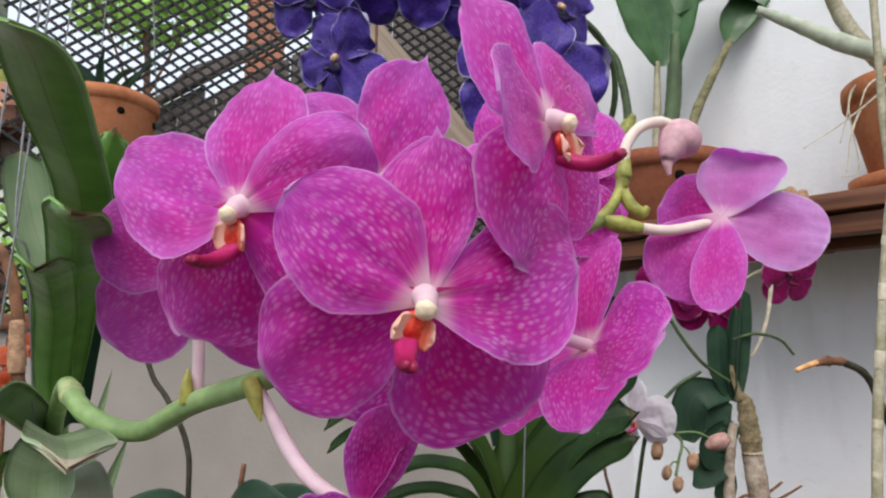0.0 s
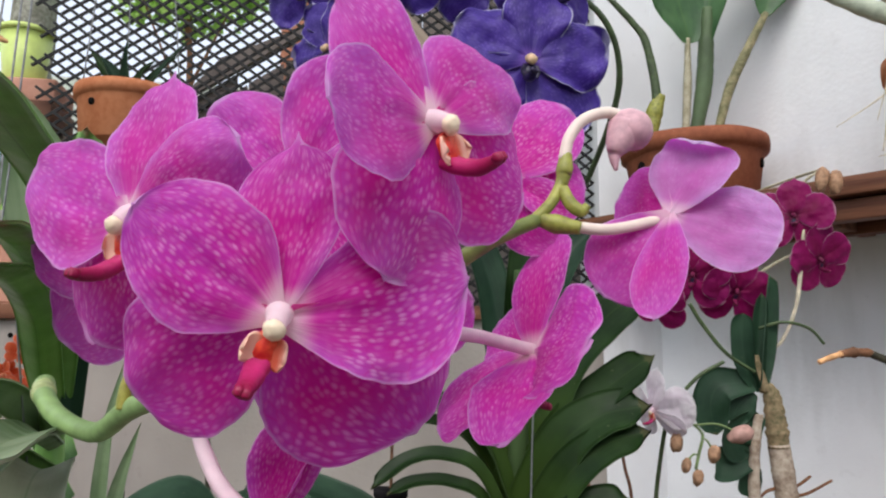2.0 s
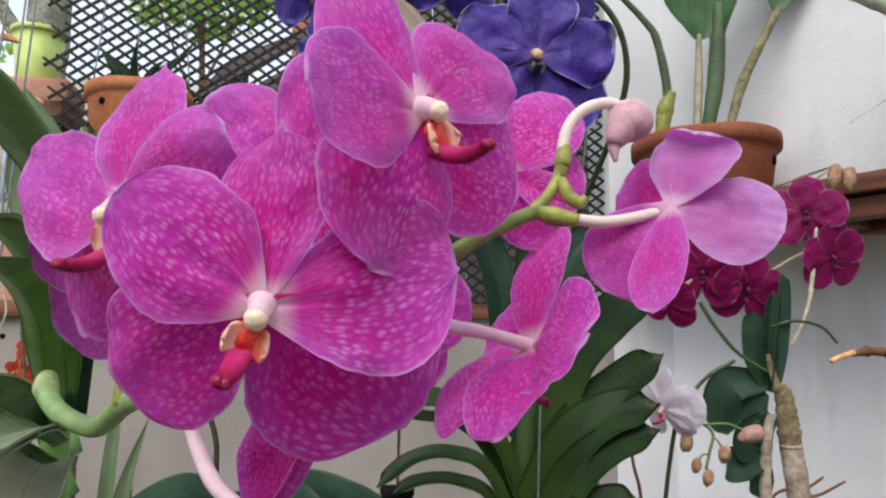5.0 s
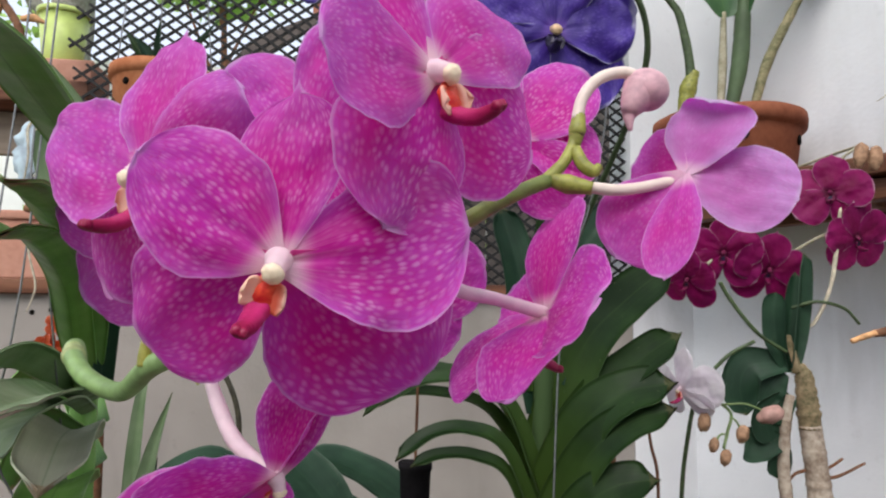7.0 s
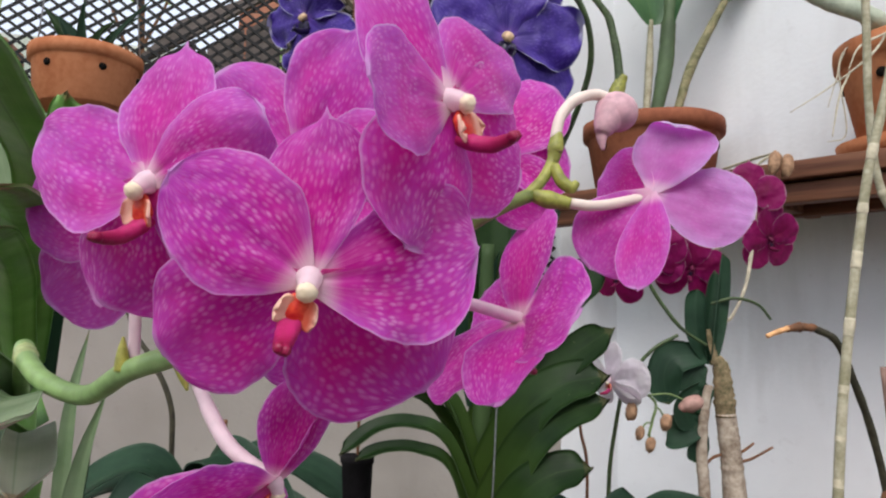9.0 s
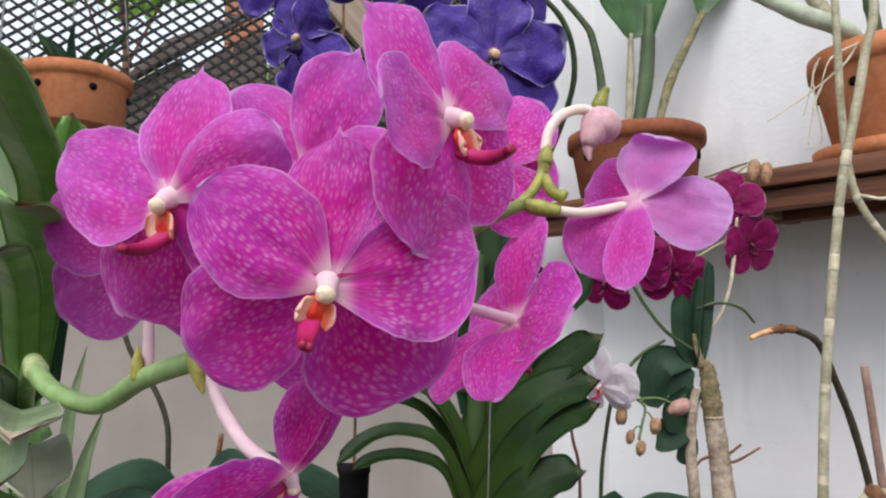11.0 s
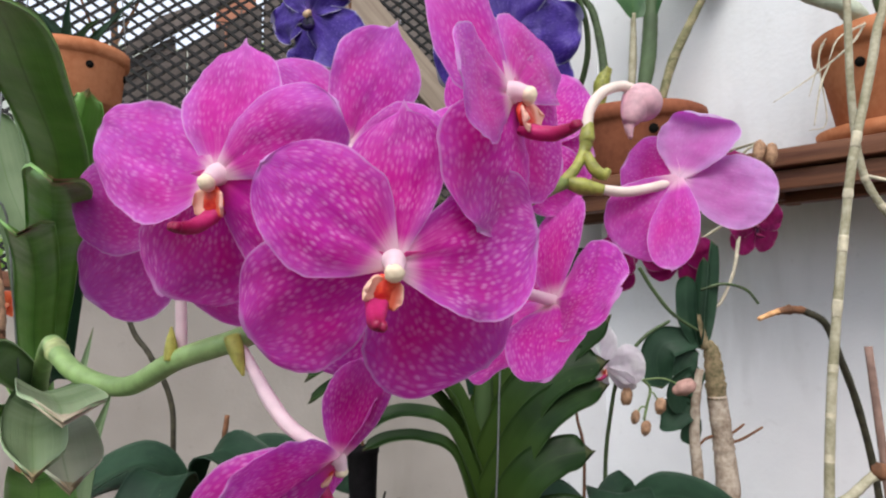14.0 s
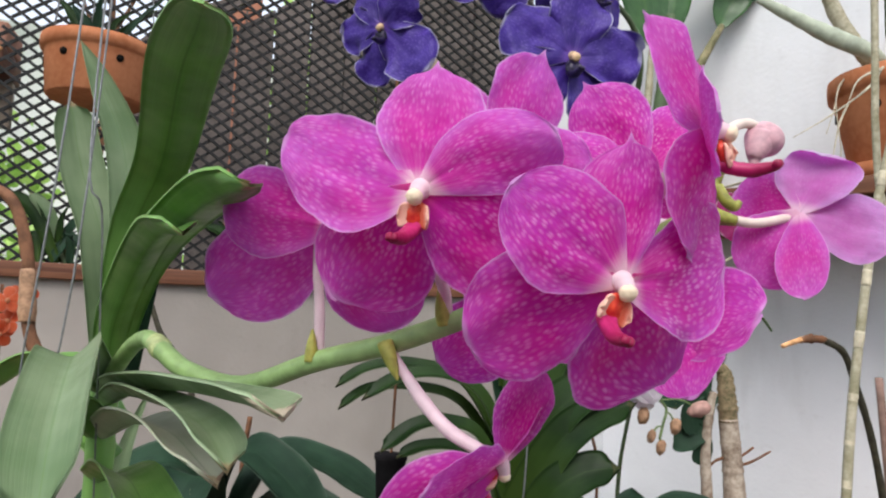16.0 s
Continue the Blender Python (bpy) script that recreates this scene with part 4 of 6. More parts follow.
# the rank behind, standing upright
strap([(-0.358, 0.668, 1.44), (-0.350, 0.655, 1.5544), (-0.358, 0.650, 1.6415), (-0.381, 0.640, 1.7041), (-0.399, 0.630, 1.7447)], 0.037, LEAF_GREY, 0.26, (0.5, -0.85, 0.1), "taper", 0.0, label="pale grey green leaf narrowing upward")
strap([(-0.364, 0.672, 1.43), (-0.379, 0.668, 1.554), (-0.403, 0.665, 1.625), (-0.417, 0.660, 1.690)], 0.042, LEAF_GREY, 0.26, (0.5, -0.85, 0.1), "strap", 0.1)
strap([(-0.350, 0.655, 1.46), (-0.325, 0.620, 1.56), (-0.285, 0.560, 1.625), (-0.2545, 0.516, 1.660)], 0.030, LEAF, 0.34, (0.3, 0.2, 0.9), "strap", 0.35, label="small upright bright green leaf")
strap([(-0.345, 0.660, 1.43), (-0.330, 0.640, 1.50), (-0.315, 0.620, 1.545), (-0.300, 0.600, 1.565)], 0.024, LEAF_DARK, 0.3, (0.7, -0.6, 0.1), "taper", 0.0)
strap([(-0.365, 0.675, 1.38), (-0.42, 0.72, 1.425), (-0.48, 0.76, 1.425), (-0.54, 0.79, 1.39)], 0.044, LEAF, 0.3, (-0.1, 0.1, 1), notch=0.3)
strap([(-0.365, 0.675, 1.34), (-0.42, 0.71, 1.37), (-0.47, 0.74, 1.35), (-0.51, 0.76, 1.30)], 0.044, LEAF, 0.3, (-0.1, 0.1, 1), notch=0.3)
for pts in ([(-0.365, 0.662, 1.24), (-0.357, 0.652, 1.12), (-0.372, 0.66, 0.98)], [(-0.359, 0.662, 1.22), (-0.377, 0.672, 1.10), (-0.362, 0.668, 0.9)]):
    part("root", tube(bmesh.new(), pts, [0.004, 0.0035, 0.002], 8, 20, 0.1), ROOT, vanda)
settle(vanda)

HANG = 3.0
HOOK = 3.03


def hanger(name, label, lines, r=0.0009, mat=WIRE):
    """Thin wires from the rail overhead down to what they carry."""
    root = thing(name, label, "wire", lines[0][-1])
    for pts in lines:
        part("wire", tube(bmesh.new(), pts, r, 6, 24), mat, root)
    settle(root)
    return root


hanger("hanging_wire", "thin grey wires carrying the orchid plant", [[(-0.352, 0.645, HOOK), (-0.362, 0.552, 1.75), (-0.382, 0.55, 1.38), (-0.362, 0.662, 1.23)], [(-0.334, 0.645, HOOK), (-0.345, 0.552, 1.745), (-0.332, 0.555, 1.55), (-0.361, 0.661, 1.25)], [(-0.342, 0.65, HOOK), (-0.347, 0.555, 1.60), (-0.378, 0.56, 1.40), (-0.36, 0.66, 1.24)]])
tagged(slab("beam_overhead", BEAM, (4.6, 0.09, 0.12), (-0.4, 0.66, HANG + 0.06), "timber beam overhead that carries the wires", "beam"), kind="structure")

# ---------------------------------------------------------------- indigo flowers behind
IND = dict(mats=(INDIGO, INDIGO), category="orchid flower", group="indigo flowers", lipmats=(DARK_LIP, DARK_LIP, DARK_LIP, TAN_CENTRE, TAN_CENTRE), ruffle=0.10)
flower("indigo blue orchid flower turned aside with tan centre", (-0.119, 0.7265, 1.818), (-0.45, -0.88, -0.1), (-0.25, 0, 1), {"D": (98.0, 0.0, 0.058, 0.050, 4.0, 0.08),
        "LP": (166.0, -4.0, 0.056, 0.054, 0.0, 0.10),
        "RP": (24.0, 14.0, 0.060, 0.056, 8.0, 0.06),
        "LS": (244.0, -6.0, 0.066, 0.052, 0.0, 0.08),
        "RS": (306.0, 10.0, 0.082, 0.068, -6.0, 0.10)}, **IND)
flower("large indigo blue orchid flower with pale netting", (0.102, 0.7265, 1.798), (0.2, -0.95, 0.05), (0.15, 0, 1), regular(0.088, 4, 0.95, 12), **IND)
flower("indigo blue orchid flower hanging above", (-0.0523, 0.7521, 1.9287), (-0.1, -0.9, -0.35), (0.1, 0, 1), regular(0.0632, 2, 0.95, 13), **IND)
flower("indigo blue orchid flower high on its spike", (0.0564, 0.7713, 1.9287), (0.15, -0.9, -0.3), (-0.2, 0, 1), regular(0.0680, 2, 0.95, 14), **IND)
flower("indigo blue orchid flower with wavy petals", (-0.152, 0.7521, 1.9082), (-0.3, -0.9, -0.3), (0.15, 0, 1), regular(0.0583, 2, 0.95, 15), **IND)
flower("indigo blue orchid flower at the end of the spike", (0.1332, 0.7393, 1.8865), (0.5, -0.8, -0.2), (-0.3, 0, 1), regular(0.0547, 2, 0.85, 16), **IND)

# ---------------------------------------------------------------- the second vanda, behind
vanda2 = thing("vanda_plant", "orchid plant with arching dark green strap leaves", "orchid plant", (0.088, 1.035, 1.0))
part("stem", tube(bmesh.new(), [(0.088, 1.035, 1.0), (0.095, 1.028, 1.36), (0.102, 1.035, 1.60)], [0.015, 0.015, 0.010], 12, 24, 0.1), LEAF_MID, vanda2)
S2 = (0.1, -0.72, 0.6)
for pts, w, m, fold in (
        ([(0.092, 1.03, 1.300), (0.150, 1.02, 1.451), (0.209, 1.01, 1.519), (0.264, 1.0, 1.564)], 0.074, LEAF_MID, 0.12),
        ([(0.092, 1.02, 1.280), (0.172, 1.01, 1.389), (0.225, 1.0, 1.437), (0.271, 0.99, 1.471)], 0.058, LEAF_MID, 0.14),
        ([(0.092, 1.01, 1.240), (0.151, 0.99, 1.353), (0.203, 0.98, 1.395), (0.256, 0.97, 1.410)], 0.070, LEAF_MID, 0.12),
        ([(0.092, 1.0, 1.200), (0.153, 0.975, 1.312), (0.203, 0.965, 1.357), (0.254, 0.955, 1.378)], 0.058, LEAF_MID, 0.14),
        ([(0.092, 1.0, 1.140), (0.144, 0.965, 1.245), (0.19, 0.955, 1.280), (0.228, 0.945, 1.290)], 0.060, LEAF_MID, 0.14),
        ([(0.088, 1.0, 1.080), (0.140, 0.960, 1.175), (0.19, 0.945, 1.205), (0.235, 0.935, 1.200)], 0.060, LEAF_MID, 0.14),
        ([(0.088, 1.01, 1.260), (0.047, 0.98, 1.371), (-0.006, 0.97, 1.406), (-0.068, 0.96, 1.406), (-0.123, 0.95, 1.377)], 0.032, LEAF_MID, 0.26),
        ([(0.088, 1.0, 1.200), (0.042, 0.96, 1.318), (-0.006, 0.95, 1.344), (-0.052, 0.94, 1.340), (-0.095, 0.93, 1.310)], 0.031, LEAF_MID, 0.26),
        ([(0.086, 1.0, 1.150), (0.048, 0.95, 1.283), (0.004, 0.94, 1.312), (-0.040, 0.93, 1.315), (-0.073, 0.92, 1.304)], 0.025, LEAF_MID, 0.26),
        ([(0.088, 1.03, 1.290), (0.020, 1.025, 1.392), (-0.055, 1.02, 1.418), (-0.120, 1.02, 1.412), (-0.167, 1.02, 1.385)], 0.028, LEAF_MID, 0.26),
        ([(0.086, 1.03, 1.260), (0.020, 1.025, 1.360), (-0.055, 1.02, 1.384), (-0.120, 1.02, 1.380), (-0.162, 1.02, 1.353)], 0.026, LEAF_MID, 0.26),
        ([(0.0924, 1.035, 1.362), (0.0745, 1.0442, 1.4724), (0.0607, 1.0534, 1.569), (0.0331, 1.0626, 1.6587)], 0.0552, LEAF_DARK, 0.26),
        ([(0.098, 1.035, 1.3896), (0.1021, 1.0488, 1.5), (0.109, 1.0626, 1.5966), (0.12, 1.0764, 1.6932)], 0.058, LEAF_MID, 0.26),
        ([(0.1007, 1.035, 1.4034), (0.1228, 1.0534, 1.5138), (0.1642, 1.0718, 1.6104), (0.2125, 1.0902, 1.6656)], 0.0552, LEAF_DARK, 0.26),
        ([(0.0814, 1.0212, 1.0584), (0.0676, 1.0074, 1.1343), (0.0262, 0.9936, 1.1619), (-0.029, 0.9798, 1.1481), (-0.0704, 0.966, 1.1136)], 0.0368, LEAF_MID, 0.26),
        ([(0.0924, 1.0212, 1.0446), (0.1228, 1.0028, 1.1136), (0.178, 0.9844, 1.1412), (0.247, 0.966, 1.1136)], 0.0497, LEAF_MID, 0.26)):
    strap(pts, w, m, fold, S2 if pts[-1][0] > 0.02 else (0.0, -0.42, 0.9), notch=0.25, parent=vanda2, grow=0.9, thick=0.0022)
ISTEM = [(0.102, 1.035, 1.50), (0.150, 0.970, 1.6243), (0.201, 0.848, 1.7522), (0.2099, 0.8033, 1.8225), (0.1779, 0.7777, 1.8801), (0.1012, 0.7841, 1.9248), (-0.0011, 0.7777, 1.944), (-0.1098, 0.7713, 1.9248)]
part("flower_stem", tube(bmesh.new(), ISTEM, [0.0045, 0.004, 0.0038, 0.0036, 0.0034, 0.003, 0.0026], 10, 60, 0.05), SPIKE_DARK, vanda2)
for a, b in (((-0.1098, 0.7713, 1.9248), (-0.119, 0.7304, 1.8145)), ((0.1012, 0.7841, 1.9248), (0.102, 0.7304, 1.8005)), ((-0.0267, 0.7777, 1.9415), (-0.0523, 0.756, 1.9287)), ((0.0628, 0.7803, 1.9338), (0.0564, 0.7739, 1.9287)), ((-0.1098, 0.7713, 1.9248), (-0.152, 0.756, 1.9082)), ((0.1652, 0.7777, 1.8929), (0.1332, 0.7432, 1.8865))):
    part("pedicel", tube(bmesh.new(), [a, Vector(a).lerp(Vector(b), 0.5) + Vector((0.008, 0.004, -0.004)), b], 0.0021, 8, 12), CANE_BROWN, vanda2)
settle(vanda2)
hanger("hanging_wire", "single grey wire in front of the strap leaves", [[(0.215, 0.70, HOOK), (0.185, 0.92, 1.85), (0.123, 0.955, 1.528), (0.105, 0.966, 1.224), (0.095, 1.025, 1.04)]], 0.0013)

# ---------------------------------------------------------------- wall shelf and its pots
FRONT = Vector((0.38, 1.57, 0))
shelf = thing("wall_shelf", "reddish wooden shelf of stacked boards on the white wall", "shelf")
block("board", WOOD, FRONT, RIGHT, RIGHT_OUT, (-0.16, 1.9), (1.748, 1.782), (0.0, 0.315), 0.003, shelf)
block("rail", WOOD, FRONT, RIGHT, RIGHT_OUT, (-0.16, 1.9), (1.706, 1.743), (0.018, 0.06), 0.003, shelf)
block("rail", WOOD, FRONT, RIGHT, RIGHT_OUT, (-0.16, 1.9), (1.706, 1.743), (0.22, 0.26), 0.003, shelf)
for s in (0.35, 1.0, 1.65):
    block("bracket", WOOD, FRONT, RIGHT, RIGHT_OUT, (s, s + 0.03), (1.71, 1.746), (0.064, 0.216), 0.002, shelf)
    block("bracket", WOOD, FRONT, RIGHT, RIGHT_OUT, (s, s + 0.03), (1.71, 1.746), (0.264, 0.317), 0.002, shelf)


def clay_pot(label, at, r, h, mat, holes=6, turn=0.0, saucer=False, group="clay pots", taper=0.72, name="clay_pot"):
    root = thing(name, label, "flower pot", at, group)
    base = 0.03 if saucer else 0.0
    prof = [(r * taper * 0.96, base), (r * taper, base + h * 0.03), (r * 0.93, base + h * 0.76), (r * 0.94, base + h * 0.78), (r * 1.0, base + h * 0.80), (r * 1.01, base + h * 0.90),
            (r * 1.0, base + h), (r * 0.93, base + h), (r * 0.90, base + h * 0.86), (r * 0.5, base + h * 0.84)]
    body = part("body", lathe(bmesh.new(), prof, (0, 0, 0), 48, 0.012), mat, root)
    for i in range(holes):
        q = turn + 2 * math.pi * i / holes
        zz = base + h * 0.60
        rr = r * (taper + (0.93 - taper) * 0.60 / 0.76)
        m = Matrix.Translation((rr * math.cos(q), rr * math.sin(q), zz)) @ Matrix.Rotation(q, 4, "Z") @ pose(0, 0, 0, 0, 90, 0)
        bm = bmesh.new()
        bmesh.ops.create_cone(bm, cap_ends=True, segments=18, radius1=r * 0.068, radius2=r * 0.068, depth=0.005, matrix=m)
        part("hole", bm, HOLE, body, "round dark drainage hole")
    if saucer:
        prof = [(r * 0.80, 0), (r * 0.98, 0.004), (r * 1.02, 0.03), (r * 0.98, 0.03), (r * 0.93, 0.010), (r * 0.6, 0.008)]
        part("saucer", lathe(bmesh.new(), prof, (0, 0, 0), 48, 0.01), TERRACOTTA, root, "orange clay saucer")
    return root


def on_shelf(s, d, z=1.782):
    p = FRONT + RIGHT * s + RIGHT_OUT * d
    return (p.x, p.y, z)


clay_pot("wide weathered clay bowl pot on the shelf", on_shelf(0.075, 0.135), 0.162, 0.158, TERRACOTTA_DARK, 6, 0.45, taper=0.82)
clay_pot("round clay pot with holes and saucer on the shelf", on_shelf(0.605, 0.145), 0.132, 0.185, TERRACOTTA, 6, 0.52, True)

# plants in the two pots
mid = thing("orchid_plant", "cane orchid with broad leaves growing in the bowl", "orchid plant", on_shelf(0.07, 0.125, 1.90))
for pts, rr, m in (([(0.5123, 1.6, 1.9477), (0.5224, 1.6, 2.0824), (0.5275, 1.6, 2.1984)], [0.008, 0.010, 0.006], CANE), ([(0.5327, 1.6, 1.9478), (0.5592, 1.6, 2.0753), (0.5699, 1.6, 2.1839), (0.577, 1.6, 2.2722)], [0.014, 0.019, 0.017, 0.012], SHEATH), ([(0.5803, 1.6, 1.9479), (0.6166, 1.6, 2.0683), (0.6572, 1.6, 2.1549), (0.7104, 1.6, 2.2547)], [0.009, 0.012, 0.011, 0.008], MOTTLED),
                   ([(0.4304, 1.6, 1.9406), (0.4442, 1.6, 2.0181), (0.4596, 1.6, 2.0608)], [0.014, 0.020, 0.012], NODE), ([(0.4277, 1.6, 1.9406), (0.4508, 1.6, 2.0466), (0.4324, 1.6, 2.1836), (0.4064, 1.6, 2.2349), (0.3458, 1.6, 2.3089)], [0.010, 0.011, 0.009, 0.008, 0.007], SPIKE_DARK)):
    part("cane", tube(bmesh.new(), pts, rr, 10, 24, 0.12), m, mid)
for pts, w, sd in (([(0.5298, 1.6, 2.1867), (0.519, 1.6, 2.2573), (0.4886, 1.6, 2.3692), (0.4482, 1.6, 2.4987)], 0.155, (0.2, -0.9, 0.2)), ([(0.5696, 1.6, 2.1766), (0.5763, 1.6, 2.2574), (0.6047, 1.6, 2.377), (0.6437, 1.6, 2.4992)], 0.085, (-0.5, -0.8, 0.1)), ([(0.7072, 1.6, 2.2488), (0.724, 1.6, 2.2948), (0.7629, 1.6, 2.3548), (0.8251, 1.6, 2.4383)], 0.085, (-0.2, -0.9, 0.2)), ([(0.5852, 1.6, 2.3244), (0.6651, 1.6, 2.3711), (0.7636, 1.6, 2.3653), (0.8482, 1.6, 2.3055)], 0.075, (0.0, -0.6, 0.8))):
    part("leaf", blade(bmesh.new(), pts, w, 0.10, "round", sd, 22, 10, 0.0014, 0.25), LEAF_BROAD, mid)
settle(mid)

rp = thing("orchid_plant", "old cane orchid with dry roots spilling over the pot", "orchid plant", on_shelf(0.605, 0.145, 1.99))
c1 = Vector(on_shelf(0.605, 0.145, 1.99))
for pts, r, m in (([(-0.06, -0.02, 0.0), (-0.10, -0.05, 0.03), (-0.18, -0.03, 0.075), (-0.30, 0.0, 0.15)], 0.015, SHEATH_PALE), ([(-0.05, 0, 0), (-0.09, 0, 0.06), (-0.13, 0.02, 0.15), (-0.17, 0.02, 0.27)], 0.014, CANE), ([(0.0, 0, 0), (-0.02, 0, 0.10), (-0.02, 0, 0.30)], 0.012, SPIKE_DARK), ([(0.04, 0, 0), (0.06, 0, 0.10), (0.08, 0, 0.30)], 0.011, LEAF_DARK)):
    part("cane", tube(bmesh.new(), [c1 + Vector(p) for p in pts], [r * 0.6, r, r * 1.1, r * 0.5], 10, 30, 0.15), m, rp)
rng = random.Random(4)
for i in range(4):
    q = rng.uniform(2.6, 5.2)
    a = Vector((0.12 * math.cos(q), 0.12 * math.sin(q), 0.005))
    b = Vector((0.148 * math.cos(q + 0.05), 0.148 * math.sin(q + 0.05), -0.02 - rng.uniform(0, 0.03)))
    c = b + Vector((rng.uniform(-0.05, 0.03), rng.uniform(-0.02, 0.02), -rng.uniform(0.04, 0.13)))
    d = c + Vector((rng.uniform(-0.05, 0.03), 0, -rng.uniform(0.0, 0.06)))
    part("root", tube(bmesh.new(), [c1 + p for p in (a, b, c, d)], [0.0017, 0.0015, 0.0012, 0.0007], 7, 22, 0.15), ROOT, rp)
for pts in ([(-0.10, -0.08, 0.0), (-0.14, -0.09, -0.05), (-0.20, -0.07, -0.10), (-0.26, -0.05, -0.14)], [(-0.17, -0.08, -0.075), (-0.19, -0.08, -0.12), (-0.205, -0.08, -0.19)], [(-0.11, -0.09, -0.01), (-0.165, -0.10, -0.04), (-0.185, -0.10, -0.08)]):
    part("root", tube(bmesh.new(), [c1 + Vector(p) for p in pts], [0.0020, 0.0022, 0.0015, 0.0008], 7, 24, 0.3), ROOT, rp)
settle(rp)

# ---------------------------------------------------------------- plants against the side wall
bench = thing("plant_bench", "plain timber bench under the wall plants", "bench", (0, 0, 0))
for nm, size, at in (("top", (2.3, 0.5, 0.03), (0.0, 1.12, 0.985)), ("leg", (0.05, 0.05, 0.97), (-1.0, 1.0, 0.485)), ("leg", (0.05, 0.05, 0.97), (1.0, 1.0, 0.485)), ("leg", (0.05, 0.05, 0.97), (-1.0, 1.24, 0.485)), ("leg", (0.05, 0.05, 0.97), (0.9, 1.24, 0.485))):
    ob = part(nm, box(bmesh.new(), size, Matrix(), 0.003), WOOD, bench)
    ob.location = at

den = thing("orchid_plant", "wall orchid on stout woody canes with dark leaves", "orchid plant", (0.5287, 1.18, 1.0))
part("cane", tube(bmesh.new(), [(0.5407, 1.18, 1.0)] + [(0.5281, 1.18, 1.194), (0.5228, 1.18, 1.2621), (0.5156, 1.18, 1.3311)], [0.020, 0.019, 0.0175, 0.0165], 14, 40, 0.12), WOODY, den, "pale woody cane with brown rings")
part("cane", tube(bmesh.new(), [(0.516, 1.18, 1.3254), (0.5132, 1.18, 1.3659), (0.5093, 1.18, 1.4068), (0.5, 1.18, 1.4245)], [0.0165, 0.0165, 0.0135, 0.0070], 14, 24, 0.3), WOODY_DARK, den, "mossy brown upper cane")
part("cane", tube(bmesh.new(), [(0.4767, 1.175, 1.0)] + [(0.4772, 1.18, 1.1946), (0.4733, 1.18, 1.2627), (0.4786, 1.18, 1.3258), (0.487, 1.18, 1.3778)], [0.010, 0.010, 0.009, 0.008], 10, 30, 0.15), WOODY, den)
part("cane", tube(bmesh.new(), [(0.4994, 1.18, 1.4127), (0.4903, 1.18, 1.4481), (0.4867, 1.18, 1.4717)], [0.009, 0.008, 0.005], 10, 16, 0.2), WOODY_DARK, den)
for pts, w, sd, fo in (([(0.4866, 1.18, 1.4187), (0.4699, 1.18, 1.4601), (0.4679, 1.18, 1.5075), (0.4718, 1.18, 1.5403)], 0.034, (-0.4, -0.9, 0), 0.3), ([(0.4901, 1.18, 1.4187), (0.5005, 1.18, 1.4716), (0.5096, 1.18, 1.537), (0.5159, 1.18, 1.6032)], 0.032, (0.5, -0.8, 0), 0.35), ([(0.4887, 1.18, 1.4129), (0.4885, 1.18, 1.4599), (0.4934, 1.18, 1.5133), (0.5023, 1.18, 1.5731)], 0.026, (0.1, -1, 0), 0.3),
                   ([(0.4844, 1.18, 1.4246), (0.4535, 1.18, 1.4261), (0.4233, 1.18, 1.4194), (0.4113, 1.18, 1.3874), (0.4202, 1.18, 1.3438)], 0.058, (-0.1, -0.9, 0.35), 0.10), ([(0.4797, 1.18, 1.413), (0.4655, 1.18, 1.4014), (0.4516, 1.18, 1.384), (0.4436, 1.18, 1.3638)], 0.050, (0.2, -0.85, 0.6), 0.06), ([(0.487, 1.18, 1.3778), (0.4651, 1.18, 1.3548), (0.4493, 1.18, 1.3319), (0.4569, 1.18, 1.303)], 0.055, (0.2, -0.9, 0.2), 0.12),
                   ([(0.4746, 1.18, 1.3028), (0.448, 1.18, 1.302), (0.4242, 1.18, 1.2976), (0.416, 1.18, 1.2995)], 0.055, (0.1, -0.95, 0.3), 0.10), ([(0.4773, 1.18, 1.297), (0.4674, 1.18, 1.2742), (0.4621, 1.18, 1.2486)], 0.036, (0.1, -0.95, 0.1), 0.12)):
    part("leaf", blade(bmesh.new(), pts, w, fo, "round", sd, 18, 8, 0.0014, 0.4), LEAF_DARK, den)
for pts in ([(0.537, 1.18, 1.2505), (0.5579, 1.18, 1.256), (0.5944, 1.18, 1.2756)], [(0.5317, 1.18, 1.262), (0.5469, 1.18, 1.2704), (0.5622, 1.18, 1.2817)], [(0.5081, 1.18, 1.2623), (0.4919, 1.18, 1.2568), (0.4808, 1.18, 1.2456)]):
    part("root", tube(bmesh.new(), pts, [0.003, 0.002], 7, 10, 0.1), CANE_BROWN, den)
settle(den)

